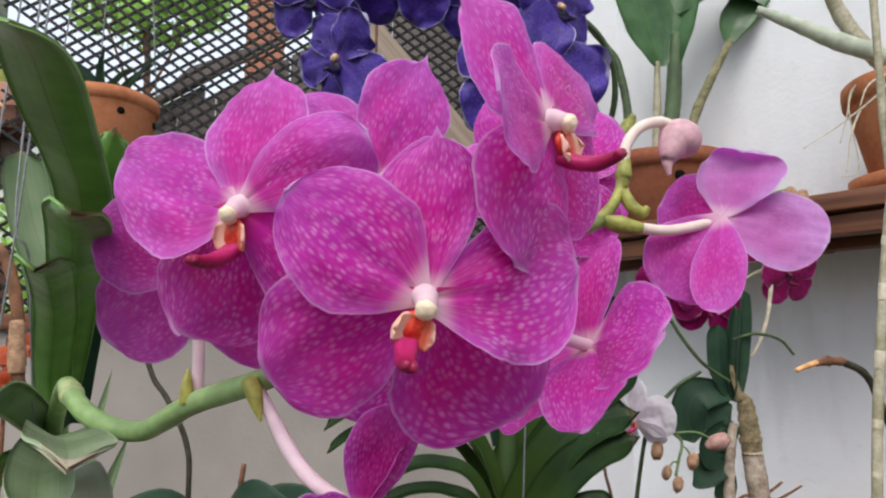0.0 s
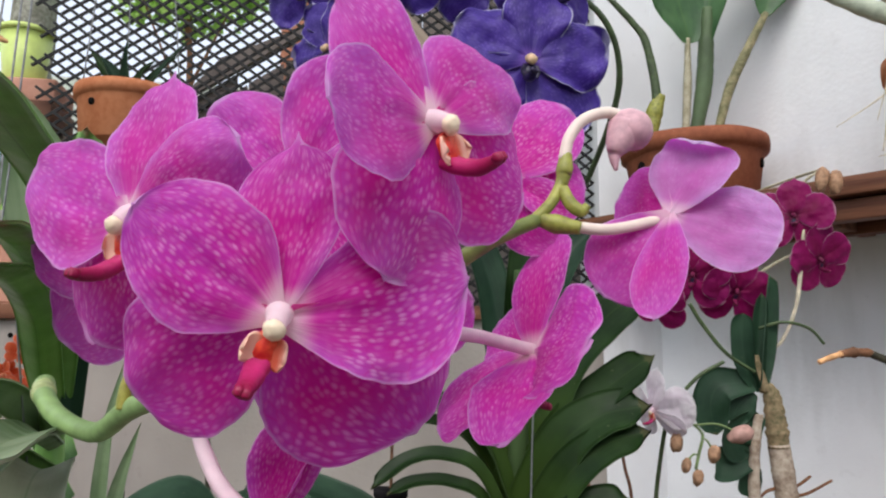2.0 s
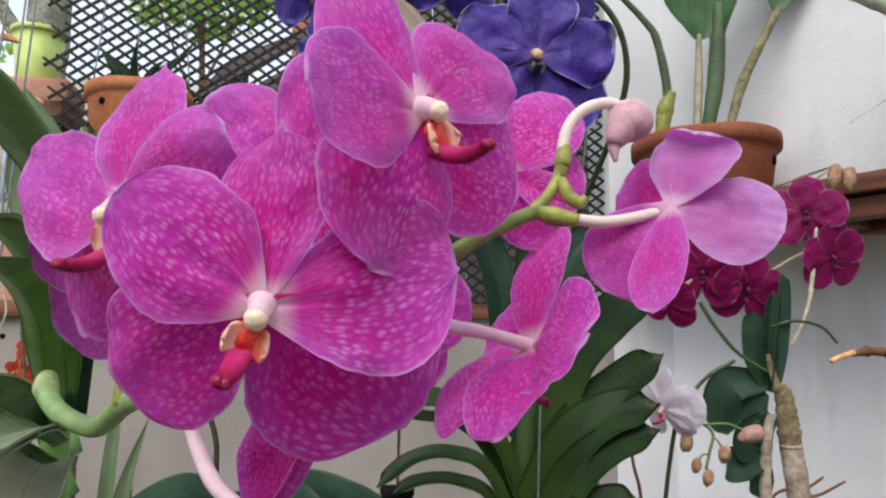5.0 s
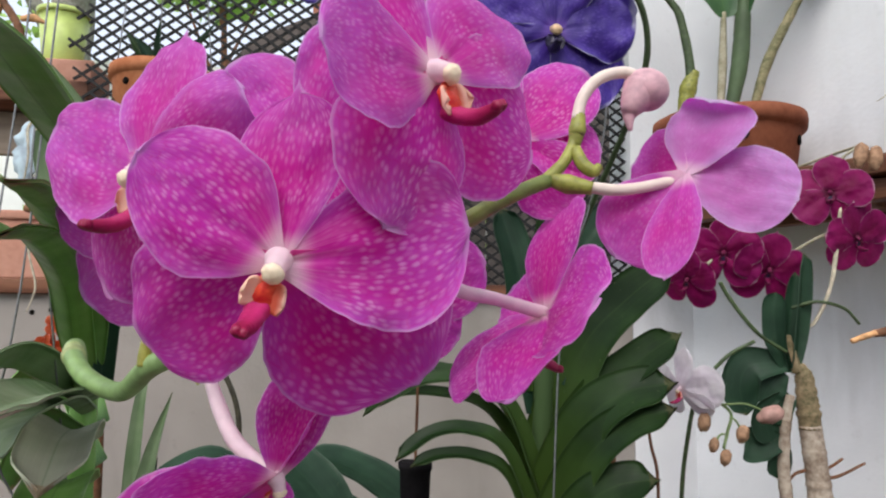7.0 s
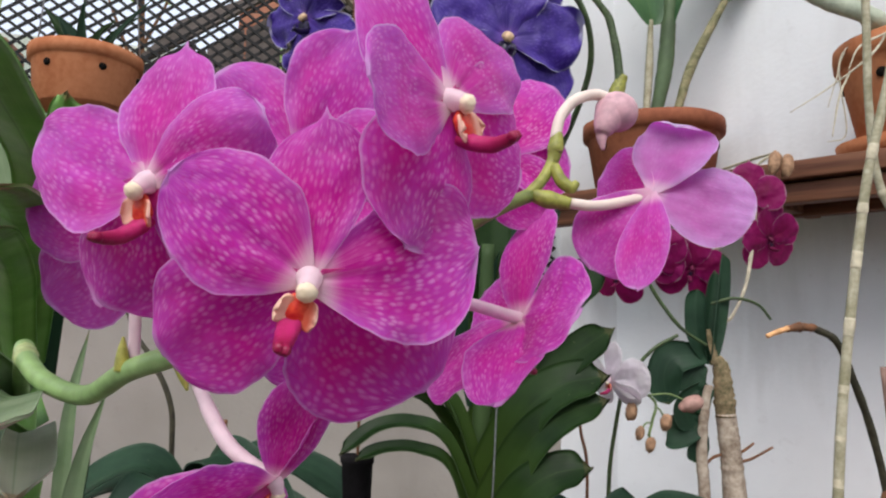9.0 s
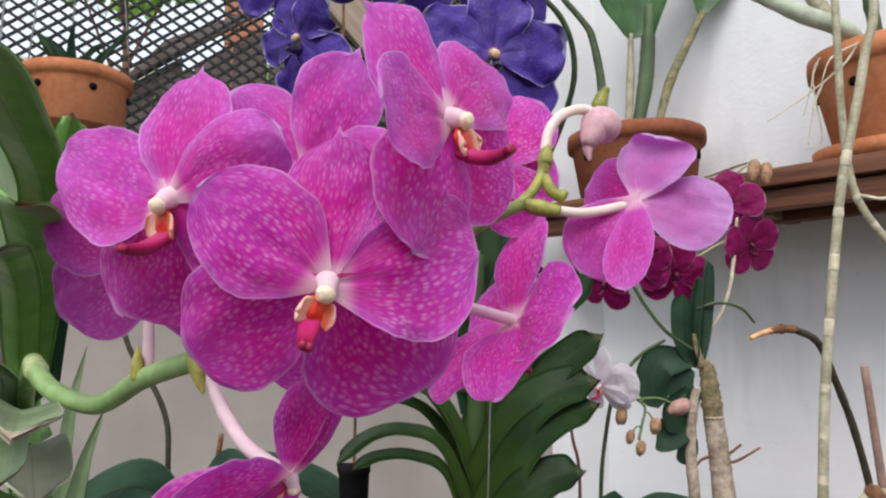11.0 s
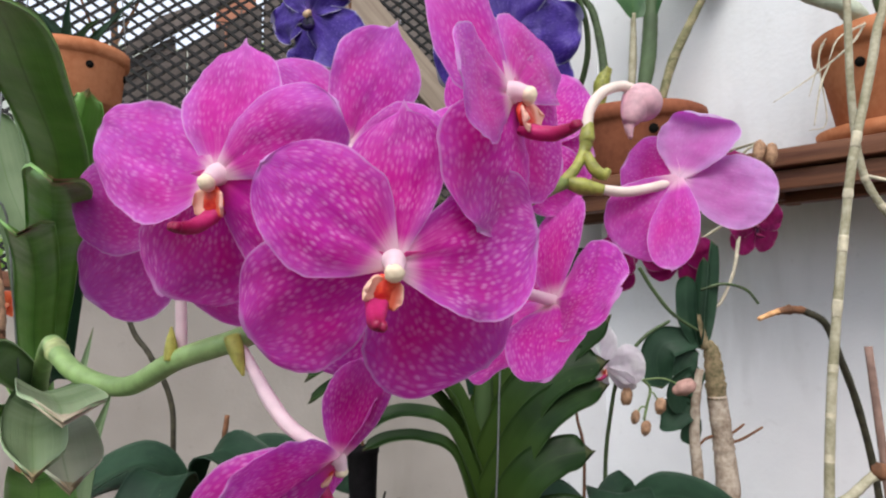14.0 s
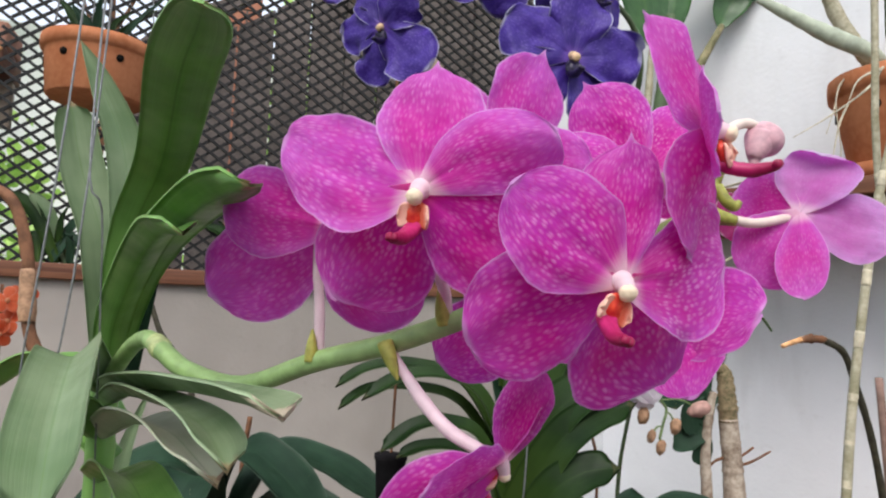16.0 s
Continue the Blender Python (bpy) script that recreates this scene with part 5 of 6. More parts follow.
# thin spikes and their buds
sp = thing("flower_spike", "thin dark orchid spikes crossing the white wall", "flower spike", (0.319, 1.19, 1.0))
for pts, r, m in (([(0.317, 1.19, 1.0), (0.319, 1.19, 1.20), (0.328, 1.18, 1.30), (0.345, 1.17, 1.38), (0.385, 1.16, 1.435), (0.43, 1.16, 1.462)], 0.0036, SPIKE_DARK), ([(0.38, 1.16, 1.555), (0.40, 1.16, 1.52), (0.435, 1.16, 1.475), (0.48, 1.165, 1.445)], 0.0034, SPIKE_DARK),
                  ([(0.495, 1.18, 1.515), (0.53, 1.17, 1.525), (0.57, 1.17, 1.515), (0.592, 1.17, 1.49)], 0.0028, SPIKE_DARK), ([(0.275, 1.2, 1.0), (0.285, 1.2, 1.22), (0.275, 1.2, 1.29), (0.268, 1.2, 1.34)], 0.0028, CANE_BROWN),
                  ([(0.212, 1.22, 1.0), (0.215, 1.22, 1.24), (0.205, 1.22, 1.42), (0.213, 1.22, 1.55)], 0.007, CANE_BROWN)):
    part("stem", tube(bmesh.new(), pts, [r, r, r * 0.8], 8, 40, 0.08), m, sp)
settle(sp)
rac = thing("bud_raceme", "small raceme of brown orchid buds on green stalks", "flower buds", (0.33, 1.16, 1.385))
part("stem", tube(bmesh.new(), [(0.343, 1.168, 1.378), (0.365, 1.15, 1.370), (0.385, 1.14, 1.352), (0.378, 1.135, 1.325), (0.37, 1.13, 1.300)], 0.0024, 8, 30, 0.05), STALK, rac)
for a, b, m, s in (((0.355, 1.153, 1.372), (0.345, 1.14, 1.338), CANE_BROWN, 0.014), ((0.382, 1.138, 1.345), (0.400, 1.135, 1.322), CANE_BROWN, 0.013), ((0.377, 1.134, 1.32), (0.356, 1.13, 1.305), NODE, 0.0105), ((0.37, 1.13, 1.30), (0.373, 1.13, 1.287), NODE, 0.0115), ((0.375, 1.14, 1.365), (0.442, 1.135, 1.352), BUD, 0.018)):
    part("stalk", tube(bmesh.new(), [a, Vector(a).lerp(Vector(b), 0.5) + Vector((0, 0, 0.008)), b], 0.0016, 7, 12), STALK, rac)
    turn = pose(0, 0, 0, 0, 70 if s > 0.017 else 12, 0)
    part("bud", blob(bmesh.new(), b, (s * 0.72, s * 0.72, s * 1.1), turn, rough=0.2), BUD_DULL if m is BUD else CANE_BROWN_LIGHT, rac, "dull pink bud" if m is BUD else "")
settle(rac)
flower("white orchid flower with red lip seen from the side", (0.309, 1.132, 1.388), (-0.86, -0.42, -0.20), (0.2, 0, 1),
       {"D": (84.0, -8.0, 0.064, 0.044, 0.0, 0.06),
        "LP": (168.0, 4.0, 0.054, 0.052, 0.0, 0.08),
        "RP": (4.0, -38.0, 0.064, 0.068, 0.0, 0.06),
        "LS": (232.0, 0.0, 0.048, 0.040, 0.0, 0.06),
        "RS": (300.0, -30.0, 0.060, 0.048, 0.0, 0.06)}, mats=(PALE, PALE), category="orchid flower", group="white flowers")

# deep rose dendrobium
rose = dict(mats=(DEEP_ROSE, DEEP_ROSE), category="orchid flower", group="deep rose flowers", lipmats=(ROSE_LIP, ROSE_LIP, DARK_LIP, ROSE_LIP, ROSE_LIP))
for i, (c, n, u, s, lab) in enumerate((((0.570, 1.2, 1.705), (-0.2, -0.95, 0.1), (0.1, 0, 1), 0.046, "deep rose orchid flower with dark throat"), ((0.608, 1.2, 1.630), (0.3, -0.9, -0.2), (-0.2, 0, 1), 0.042, "deep rose orchid flower hanging lowest"),
                                       ((0.470, 1.2, 1.578), (-0.1, -0.9, -0.3), (0.2, 0, 1), 0.044, "deep rose orchid flower with dark centre"), ((0.402, 1.21, 1.607), (-0.4, -0.9, -0.1), (0.1, 0, 1), 0.044, "deep rose orchid flower on a thin stalk"),
                                       ((0.342, 1.21, 1.562), (-0.6, -0.7, -0.3), (0.3, 0, 1), 0.036, "small deep rose orchid flower turned down"))):
    flower(lab, c, n, u, regular(s * 1.42, 5, 0.98, 40 + i), **rose)
rs = thing("flower_stalk", "thin stalk of the rose flowers with two brown buds", "flower stalk", on_shelf(0.22, 0.05, 1.782))
base = Vector(on_shelf(0.22, 0.05, 1.782))
part("stem", tube(bmesh.new(), [base, (0.63, 1.24, 1.79), (0.60, 1.22, 1.765), (0.59, 1.21, 1.71), (0.60, 1.21, 1.66), (0.55, 1.215, 1.63), (0.487, 1.215, 1.60), (0.42, 1.22, 1.615), (0.365, 1.22, 1.58)], 0.0026, 8, 60, 0.08), CANE, rs)
for at in ((0.618, 1.195, 1.765), (0.640, 1.195, 1.760)):
    part("bud", blob(bmesh.new(), at, (0.011, 0.010, 0.022), pose(0, 0, 0, 0, 8, 0), rough=0.25), CANE_BROWN_LIGHT, rs, "dry brown bud")
part("root", tube(bmesh.new(), [(0.585, 1.2, 1.68), (0.575, 1.195, 1.62), (0.560, 1.19, 1.55), (0.535, 1.19, 1.495), (0.515, 1.19, 1.485), (0.495, 1.19, 1.50)], [0.0024, 0.0036, 0.003, 0.0026, 0.0012], 8, 40, 0.2), ROOT, rs)
settle(rs)

# ---------------------------------------------------------------- hanging canes at the side
def jointed(root, pts, r, joints, mat=CANE, ring=CANE_WHITE):
    part("cane", tube(bmesh.new(), pts, r, 12, 60, 0.06), mat, root)
    line = bezier(pts, 200)
    for f in joints:
        i = int(f * 196) + 2
        a, b = line[i - 2], line[i + 2]
        rr = r[0] if isinstance(r, list) else r
        part("node_ring", tube(bmesh.new(), [a, a.lerp(b, 0.5), b], [rr * 1.02, rr * 1.12, rr * 1.02], 12, 6, 0.1), ring, root)


old = thing("orchid_cane", "old straw coloured orchid cane with papery nodes", "orchid cane", (0.662, 0.9, HANG))
jointed(old, [(0.70, 0.9, HANG), (0.668, 0.9, 2.05), (0.640, 0.9, 1.86), (0.600, 0.9, 1.70), (0.582, 0.9, 1.60), (0.560, 0.9, 1.45), (0.548, 0.9, 1.34), (0.540, 0.9, 1.22), (0.536, 0.9, 1.05)], [0.0062, 0.0062, 0.0062, 0.0066, 0.0066], (0.36, 0.45, 0.53, 0.60, 0.68, 0.75, 0.82, 0.9))
settle(old)
old2 = thing("orchid_cane", "thin straw coloured cane leaning behind another", "orchid cane", (0.65, 0.96, HANG))
jointed(old2, [(0.65, 0.96, HANG), (0.642, 0.96, 2.0), (0.640, 0.96, 1.80), (0.652, 0.96, 1.68), (0.70, 0.96, 1.60), (0.76, 0.96, 1.52)], [0.0055, 0.0055, 0.0055], (0.5, 0.62, 0.72, 0.84))
part("root", tube(bmesh.new(), [(0.655, 0.955, 1.675), (0.69, 0.95, 1.67), (0.72, 0.94, 1.69), (0.74, 0.94, 1.72)], 0.0026, 7, 20, 0.15), ROOT, old2)
settle(old2)
dark = thing("dead_branch", "dark dried stem bent over with tan broken tip", "dry stem", (0.70, 1.02, 1.0))
part("stem", tube(bmesh.new(), [(0.70, 1.02, 1.0), (0.675, 1.0, 1.20), (0.640, 0.98, 1.33), (0.600, 0.96, 1.42), (0.575, 0.95, 1.465), (0.545, 0.95, 1.482)], [0.0055, 0.0055, 0.0052, 0.0050], 10, 40, 0.2), DEAD, dark)
part("stub", tube(bmesh.new(), [(0.548, 0.95, 1.482), (0.525, 0.948, 1.483), (0.505, 0.946, 1.480)], [0.0052, 0.0068, 0.0046], 10, 14, 0.35), CANE_BROWN, dark)
part("stub_tip", tube(bmesh.new(), [(0.508, 0.946, 1.481), (0.49, 0.945, 1.475), (0.478, 0.944, 1.470)], [0.0046, 0.0042, 0.0028], 10, 12, 0.35), TAN, dark, "pale tan broken end")
settle(dark)
stick = thing("support_stick", "plain reddish brown support stick", "stick", (0.74, 1.05, 1.0))
part("stick", tube(bmesh.new(), [(0.74, 1.05, 1.0), (0.704, 1.05, 1.422)], [0.0068, 0.0060], 10, 12, 0.05), STICK, stick)
settle(stick)
twig = thing("dry_twig", "knotted dry orchid stem with reddish nodes", "dry stem", (0.44, 0.86, 1.0))
part("stem", tube(bmesh.new(), [(0.44, 0.86, 1.0), (0.455, 0.86, 1.17), (0.49, 0.86, 1.222), (0.54, 0.86, 1.245), (0.583, 0.86, 1.276), (0.63, 0.86, 1.272), (0.70, 0.87, 1.245)], 0.0062, 10, 50, 0.15), CANE, twig)
for at in ((0.492, 0.858, 1.226), (0.528, 0.858, 1.226), (0.583, 0.858, 1.279)):
    part("node", blob(bmesh.new(), at, (0.011, 0.011, 0.0105), rough=0.3), CANE_BROWN, twig, "dark red node")
settle(twig)

# ---------------------------------------------------------------- broad-leaved plants low down
def moth_orchid(label, at, leaves, pot=True):
    root = thing("moth_orchid", label, "orchid plant", at)
    o = Vector(at)
    if pot:
        prof = [(0.055, 0), (0.075, 0.11), (0.082, 0.112), (0.082, 0.13), (0.074, 0.13), (0.06, 0.12)]
        part("pot", lathe(bmesh.new(), prof, o, 32), TERRACOTTA_DARK, root)
    for pts, w, m in leaves:
        part("leaf", blade(bmesh.new(), [o + Vector(p) for p in pts], w, 0.14, "round", (0, -0.25, 1), 22, 12, 0.0022, 0.35), m, root)
    settle(root)


moth_orchid("potted moth orchid with broad dark leaves", (-0.35, 1.08, 1.0), (
    ([(0, 0, 0.15), (-0.05, -0.03, 0.26), (-0.13, -0.05, 0.235), (-0.21, -0.06, 0.15)], 0.10, LEAF_DARK), ([(0, 0, 0.15), (0.04, -0.04, 0.275), (0.10, -0.06, 0.26), (0.17, -0.08, 0.19)], 0.09, LEAF_DARK),
    ([(0, 0, 0.15), (-0.01, -0.08, 0.25), (-0.02, -0.14, 0.23), (-0.03, -0.2, 0.16)], 0.085, LEAF_DARK), ([(0.02, 0, 0.15), (0.08, 0.02, 0.26), (0.17, 0.02, 0.25), (0.26, 0.0, 0.20)], 0.08, LEAF_DARK),
    ([(0, 0, 0.15), (-0.08, 0.02, 0.22), (-0.17, 0.02, 0.20), (-0.24, 0.02, 0.13)], 0.09, LEAF_DARK), ([(0.02, 0, 0.14), (0.10, -0.05, 0.21), (0.19, -0.08, 0.18), (0.25, -0.1, 0.11)], 0.10, LEAF_DARK)))
moth_orchid("potted moth orchid with wide glossy leaves", (0.30, 1.12, 1.0), (
    ([(0, 0, 0.13), (-0.06, -0.05, 0.19), (-0.12, -0.08, 0.18), (-0.19, -0.1, 0.14)], 0.10, LEAF_DARK), ([(0, 0, 0.13), (0.06, -0.05, 0.19), (0.13, -0.07, 0.185), (0.20, -0.09, 0.13)], 0.11, LEAF_DARK),
    ([(0, 0, 0.13), (-0.01, -0.1, 0.21), (-0.015, -0.16, 0.185), (-0.02, -0.22, 0.12)], 0.095, LEAF_DARK), ([(0, 0, 0.13), (0.03, 0.02, 0.18), (0.05, 0.02, 0.20)], 0.07, LEAF_DARK)))
small = thing("small_orchid", "small yellow green orchid seedling by the vanda", "orchid plant", (0.02, 0.86, 1.0))
for pts, w in (([(0.02, 0.86, 1.0), (0.03, 0.84, 1.15), (-0.0, 0.82, 1.215), (-0.07, 0.80, 1.20)], 0.04), ([(0.02, 0.86, 1.0), (0.035, 0.85, 1.16), (0.06, 0.84, 1.235)], 0.035), ([(0.02, 0.86, 1.0), (0.02, 0.85, 1.14), (0.0, 0.83, 1.19), (-0.03, 0.82, 1.19)], 0.03)):
    part("leaf", blade(bmesh.new(), pts, w, 0.2, "round", (0, -0.4, 0.9), 16, 8, 0.0015, 0.5), LEAF_MID, small)
settle(small)
bp = thing("hanging_pot", "narrow black plastic pot hanging on a wire", "flower pot", (-0.084, 1.0, 1.175))
part("pot", lathe(bmesh.new(), [(0.015, 0), (0.018, 0.01), (0.022, 0.105), (0.024, 0.108), (0.024, 0.116), (0.020, 0.118)], (-0.084, 1.0, 1.175), 24, 0.05), CHAR, bp)
part("wire", tube(bmesh.new(), [(-0.084, 1.0, 1.285), (-0.083, 1.0, 1.45), (-0.10, 1.0, 1.60), (-0.095, 0.9, HANG)], 0.0022, 7, 40), CANE_BROWN, bp)
for pts in ([(-0.08, 0.99, 1.21), (-0.05, 0.975, 1.215), (-0.03, 0.97, 1.225)], [(-0.08, 0.99, 1.195), (-0.055, 0.97, 1.19), (-0.035, 0.965, 1.21)], [(-0.07, 0.985, 1.21), (-0.06, 0.975, 1.20), (-0.05, 0.97, 1.235)]):
    part("root", tube(bmesh.new(), pts, [0.003, 0.0015], 7, 10), CHAR, bp)
settle(bp)
ds = thing("dead_branch", "dark wiry stem standing before the cream wall", "dry stem", (-0.41, 1.15, 1.0))
part("stem", tube(bmesh.new(), [(-0.412, 1.15, 1.0), (-0.408, 1.15, 1.26), (-0.415, 1.15, 1.345), (-0.45, 1.15, 1.416), (-0.475, 1.15, 1.45), (-0.495, 1.15, 1.50), (-0.52, 1.15, 1.54)], [0.0050, 0.0045, 0.0047, 0.0043, 0.0045], 10, 50, 0.12), DEAD, ds)
settle(ds)
ds2 = thing("dead_branch", "short broken brown twig above the leaves", "dry stem", (-0.32, 1.13, 1.0))
part("stem", tube(bmesh.new(), [(-0.325, 1.13, 1.0), (-0.322, 1.13, 1.24), (-0.315, 1.13, 1.318)], [0.005, 0.0048, 0.0042], 8, 20, 0.15), CANE_BROWN, ds2)
part("root", tube(bmesh.new(), [(-0.322, 1.13, 1.24), (-0.30, 1.12, 1.262), (-0.275, 1.12, 1.265), (-0.255, 1.12, 1.235)], 0.0025, 7, 24), CANE_BROWN, ds2)
settle(ds2)
gl = thing("orchid_plant", "narrow grey green strap leaves of a plant by the wall", "orchid plant", (-0.44, 0.92, 1.0))
for pts, w, m in (([(-0.44, 0.92, 1.0), (-0.445, 0.915, 1.20), (-0.43, 0.91, 1.30), (-0.400, 0.905, 1.392)], 0.026, LEAF_GREY), ([(-0.44, 0.92, 1.0), (-0.46, 0.92, 1.2), (-0.455, 0.92, 1.36), (-0.435, 0.92, 1.47)], 0.022, LEAF_GREY), ([(-0.44, 0.93, 1.0), (-0.45, 0.93, 1.2), (-0.43, 0.93, 1.30)], 0.026, LEAF_DARK)):
    part("leaf", blade(bmesh.new(), pts, w, 0.2, "taper", (0.2, -0.8, 0.5), 18, 8, 0.0015, 0.8), m, gl)
settle(gl)

# ---------------------------------------------------------------- left side: orange flowers, brown stem
og = thing("orange_orchid", "cluster of small bright orange orchid flowers", "orchid flower", (-0.82, 1.30, 1.0))
part("stem", tube(bmesh.new(), [(-0.82, 1.32, 1.0), (-0.817, 1.315, 1.25), (-0.815, 1.305, 1.42), (-0.815, 1.30, 1.52)], [0.005, 0.004, 0.003], 8, 30), CANE_BROWN, og)
rng = random.Random(9)
for i in range(15):
    c = Vector((-0.826 + rng.uniform(-0.060, 0.05), 1.295 + rng.uniform(-0.02, 0.02), 1.395 + 0.11 * i / 14 + rng.uniform(-0.012, 0.012)))
    fr = Matrix.Translation(c) @ frame_of((rng.uniform(-0.5, 0.8), -0.8, rng.uniform(-0.4, 0.4)), (rng.uniform(-0.6, 0.6), 0, 1))
    bm = bmesh.new()
    for j in range(5):
        pb = petal((90 + 72 * j + rng.uniform(-12, 12), rng.uniform(0, 25), 0.026, 0.021, 0, 0.2), 0.5, 60 + i * 5 + j, 0.0008, 8, 4)
        me = bpy.data.meshes.new("tmp")
        pb.to_mesh(me)
        pb.free()
        bm.from_mesh(me)
        bpy.data.meshes.remove(me)
    blob(bm, (0, -0.002, 0.004), (0.004, 0.005, 0.006), seg=8, rings=6)
    bm.transform(fr)
    part("blossom", bm, [ORANGE, ORANGE], og)
settle(og)
br = thing("dead_branch", "brown peeling stem tied with teal string", "dry stem", (-0.59, 1.03, 1.0))
part("stem", tube(bmesh.new(), [(-0.58, 1.03, 1.0), (-0.585, 1.03, 1.30), (-0.598, 1.03, 1.395), (-0.616, 1.03, 1.43), (-0.626, 1.03, 1.465), (-0.632, 1.03, 1.54), (-0.651, 1.03, 1.615), (-0.678, 1.03, 1.652), (-0.73, 1.03, 1.665)], [0.009, 0.009, 0.010, 0.0095, 0.009, 0.009, 0.0085, 0.007], 10, 60, 0.15), CANE_BROWN, br)
part("bark", tube(bmesh.new(), [(-0.6262, 1.028, 1.462), (-0.629, 1.028, 1.50), (-0.632, 1.028, 1.54)], [0.0115, 0.0118, 0.0105], 10, 16, 0.2), CANE_BROWN_LIGHT, br, "pale peeling bark")
for i in range(4):
    a = Vector((-0.600, 1.03, 1.395 + 0.006 * i))
    part("string", tube(bmesh.new(), [a + Vector((0.014 * math.cos(q), 0.014 * math.sin(q), 0.003 * math.sin(q + i))) for q in (k * 2 * math.pi / 9 for k in range(10))], 0.0024, 6, 30), TEAL, br)
part("string", tube(bmesh.new(), [(-0.588, 1.02, 1.405), (-0.572, 1.015, 1.412), (-0.562, 1.015, 1.40), (-0.565, 1.015, 1.385)], 0.0022, 6, 14), TEAL, br)
settle(br)
tw = thing("dry_twig", "thin brown twig with dry orange bracts", "dry stem", (-1.139, 1.25, HANG))
part("stem", tube(bmesh.new(), [(-1.139, 1.25, HANG), (-1.089, 1.25, 2.35), (-1.0388, 1.25, 2.2058), (-1.0203, 1.25, 2.1729), (-0.9908, 1.25, 2.1332), (-0.9499, 1.25, 2.0748), (-0.9328, 1.25, 2.0187), (-0.8841, 1.25, 1.9617)], [0.005, 0.005, 0.0085, 0.008, 0.0075], 8, 70, 0.15), CANE_BROWN, tw)
for a, b in (((-0.9433, 1.25, 2.0904), (-0.8922, 1.25, 2.0798)), ((-0.8802, 1.25, 1.9603), (-0.8304, 1.25, 1.9506)), ((-0.9878, 1.25, 2.128), (-1.0013, 1.25, 2.0991))):
    part("bract", tube(bmesh.new(), [a, Vector(a).lerp(Vector(b), 0.5) + Vector((0, 0, 0.006)), b], [0.006, 0.0085, 0.0036], 7, 10, 0.2), TAN, tw)
settle(tw)

# hanging clay pot
clay_pot("round clay pot with dark holes hanging on wires", (-0.73, 1.42, 1.909), 0.110, 0.120, TERRACOTTA, 6, 4.45, taper=0.86)
hw = thing("hanging_wire", "three thin wires of the hanging clay pot", "wire", (-0.73, 1.42, 2.03))
for q in (4.2, 0.3, 2.2):
    part("wire", tube(bmesh.new(), [(-0.73 + 0.02 * math.cos(q), 1.42 + 0.02 * math.sin(q), HANG), (-0.73 + 0.104 * math.cos(q), 1.42 + 0.104 * math.sin(q), 2.03)], 0.0015, 6, 12), WIRE, hw)
settle(hw)
tagged(slab("beam_overhead", BEAM, (3.0, 0.09, 0.12), (-0.73, 1.42, HANG + 0.06), "timber beam overhead by the lattice", "beam"), kind="structure")
hl = thing("orchid_plant", "small green orchid leaves in the hanging pot", "orchid plant", (-0.73, 1.42, 2.012))
for i, (dx, dy, w) in enumerate(((0.06, -0.02, 0.03), (-0.05, -0.03, 0.03), (0.10, 0.0, 0.028), (0.02, -0.06, 0.026), (-0.09, 0.0, 0.03), (0.13, -0.02, 0.022))):
    o = Vector((-0.73, 1.42, 2.012))
    part("leaf", blade(bmesh.new(), [o + Vector((dx * 0.3, dy * 0.3, 0)), o + Vector((dx * 0.5, dy * 0.6, 0.05)), o + Vector((dx * 1.1, dy, 0.085 + 0.01 * i))], w, 0.3, "taper", (0, -0.7, 0.7), 12, 6, 0.0012, 0.7), LEAF_DARK if i % 2 else LEAF_MID, hl)
settle(hl)

# plants on the wall cap
def on_cap(s, d=0.07, z=SILL):
    p = CORNER + BACK * s + BACK_OUT * d
    return (p.x, p.y, z)


for s, seed in ((0.98, 3), (1.42, 5)):
    o = Vector(on_cap(s, 0.02))
    root = thing("cap_plant", "low tangle of stubby green leaves on the wall cap", "plant", o, "plants on the wall cap")
    rng = random.Random(seed)
    for i in range(9):
        q = rng.uniform(0, 6.28)
        a = o + Vector((rng.uniform(-0.06, 0.06), rng.uniform(-0.02, 0.02), 0))
        b = a + Vector((0.10 * math.cos(q), 0.03 * math.sin(q) - 0.02, rng.uniform(0.04, 0.16)))
        part("leaf", blade(bmesh.new(), [a, a.lerp(b, 0.5) + Vector((0, 0, 0.03)), b], rng.uniform(0.02, 0.035), 0.25, "round", (0, -0.7, 0.7), 10, 6, 0.002, 0.6), rng.choice((LEAF_DARK, LEAF_MID, LEAF_GREY)), root)
    settle(root)
clay_pot("red clay pot standing on the wall cap", on_cap(1.80, 0.07), 0.075, 0.115, TERRACOTTA, 0, group="clay pots")

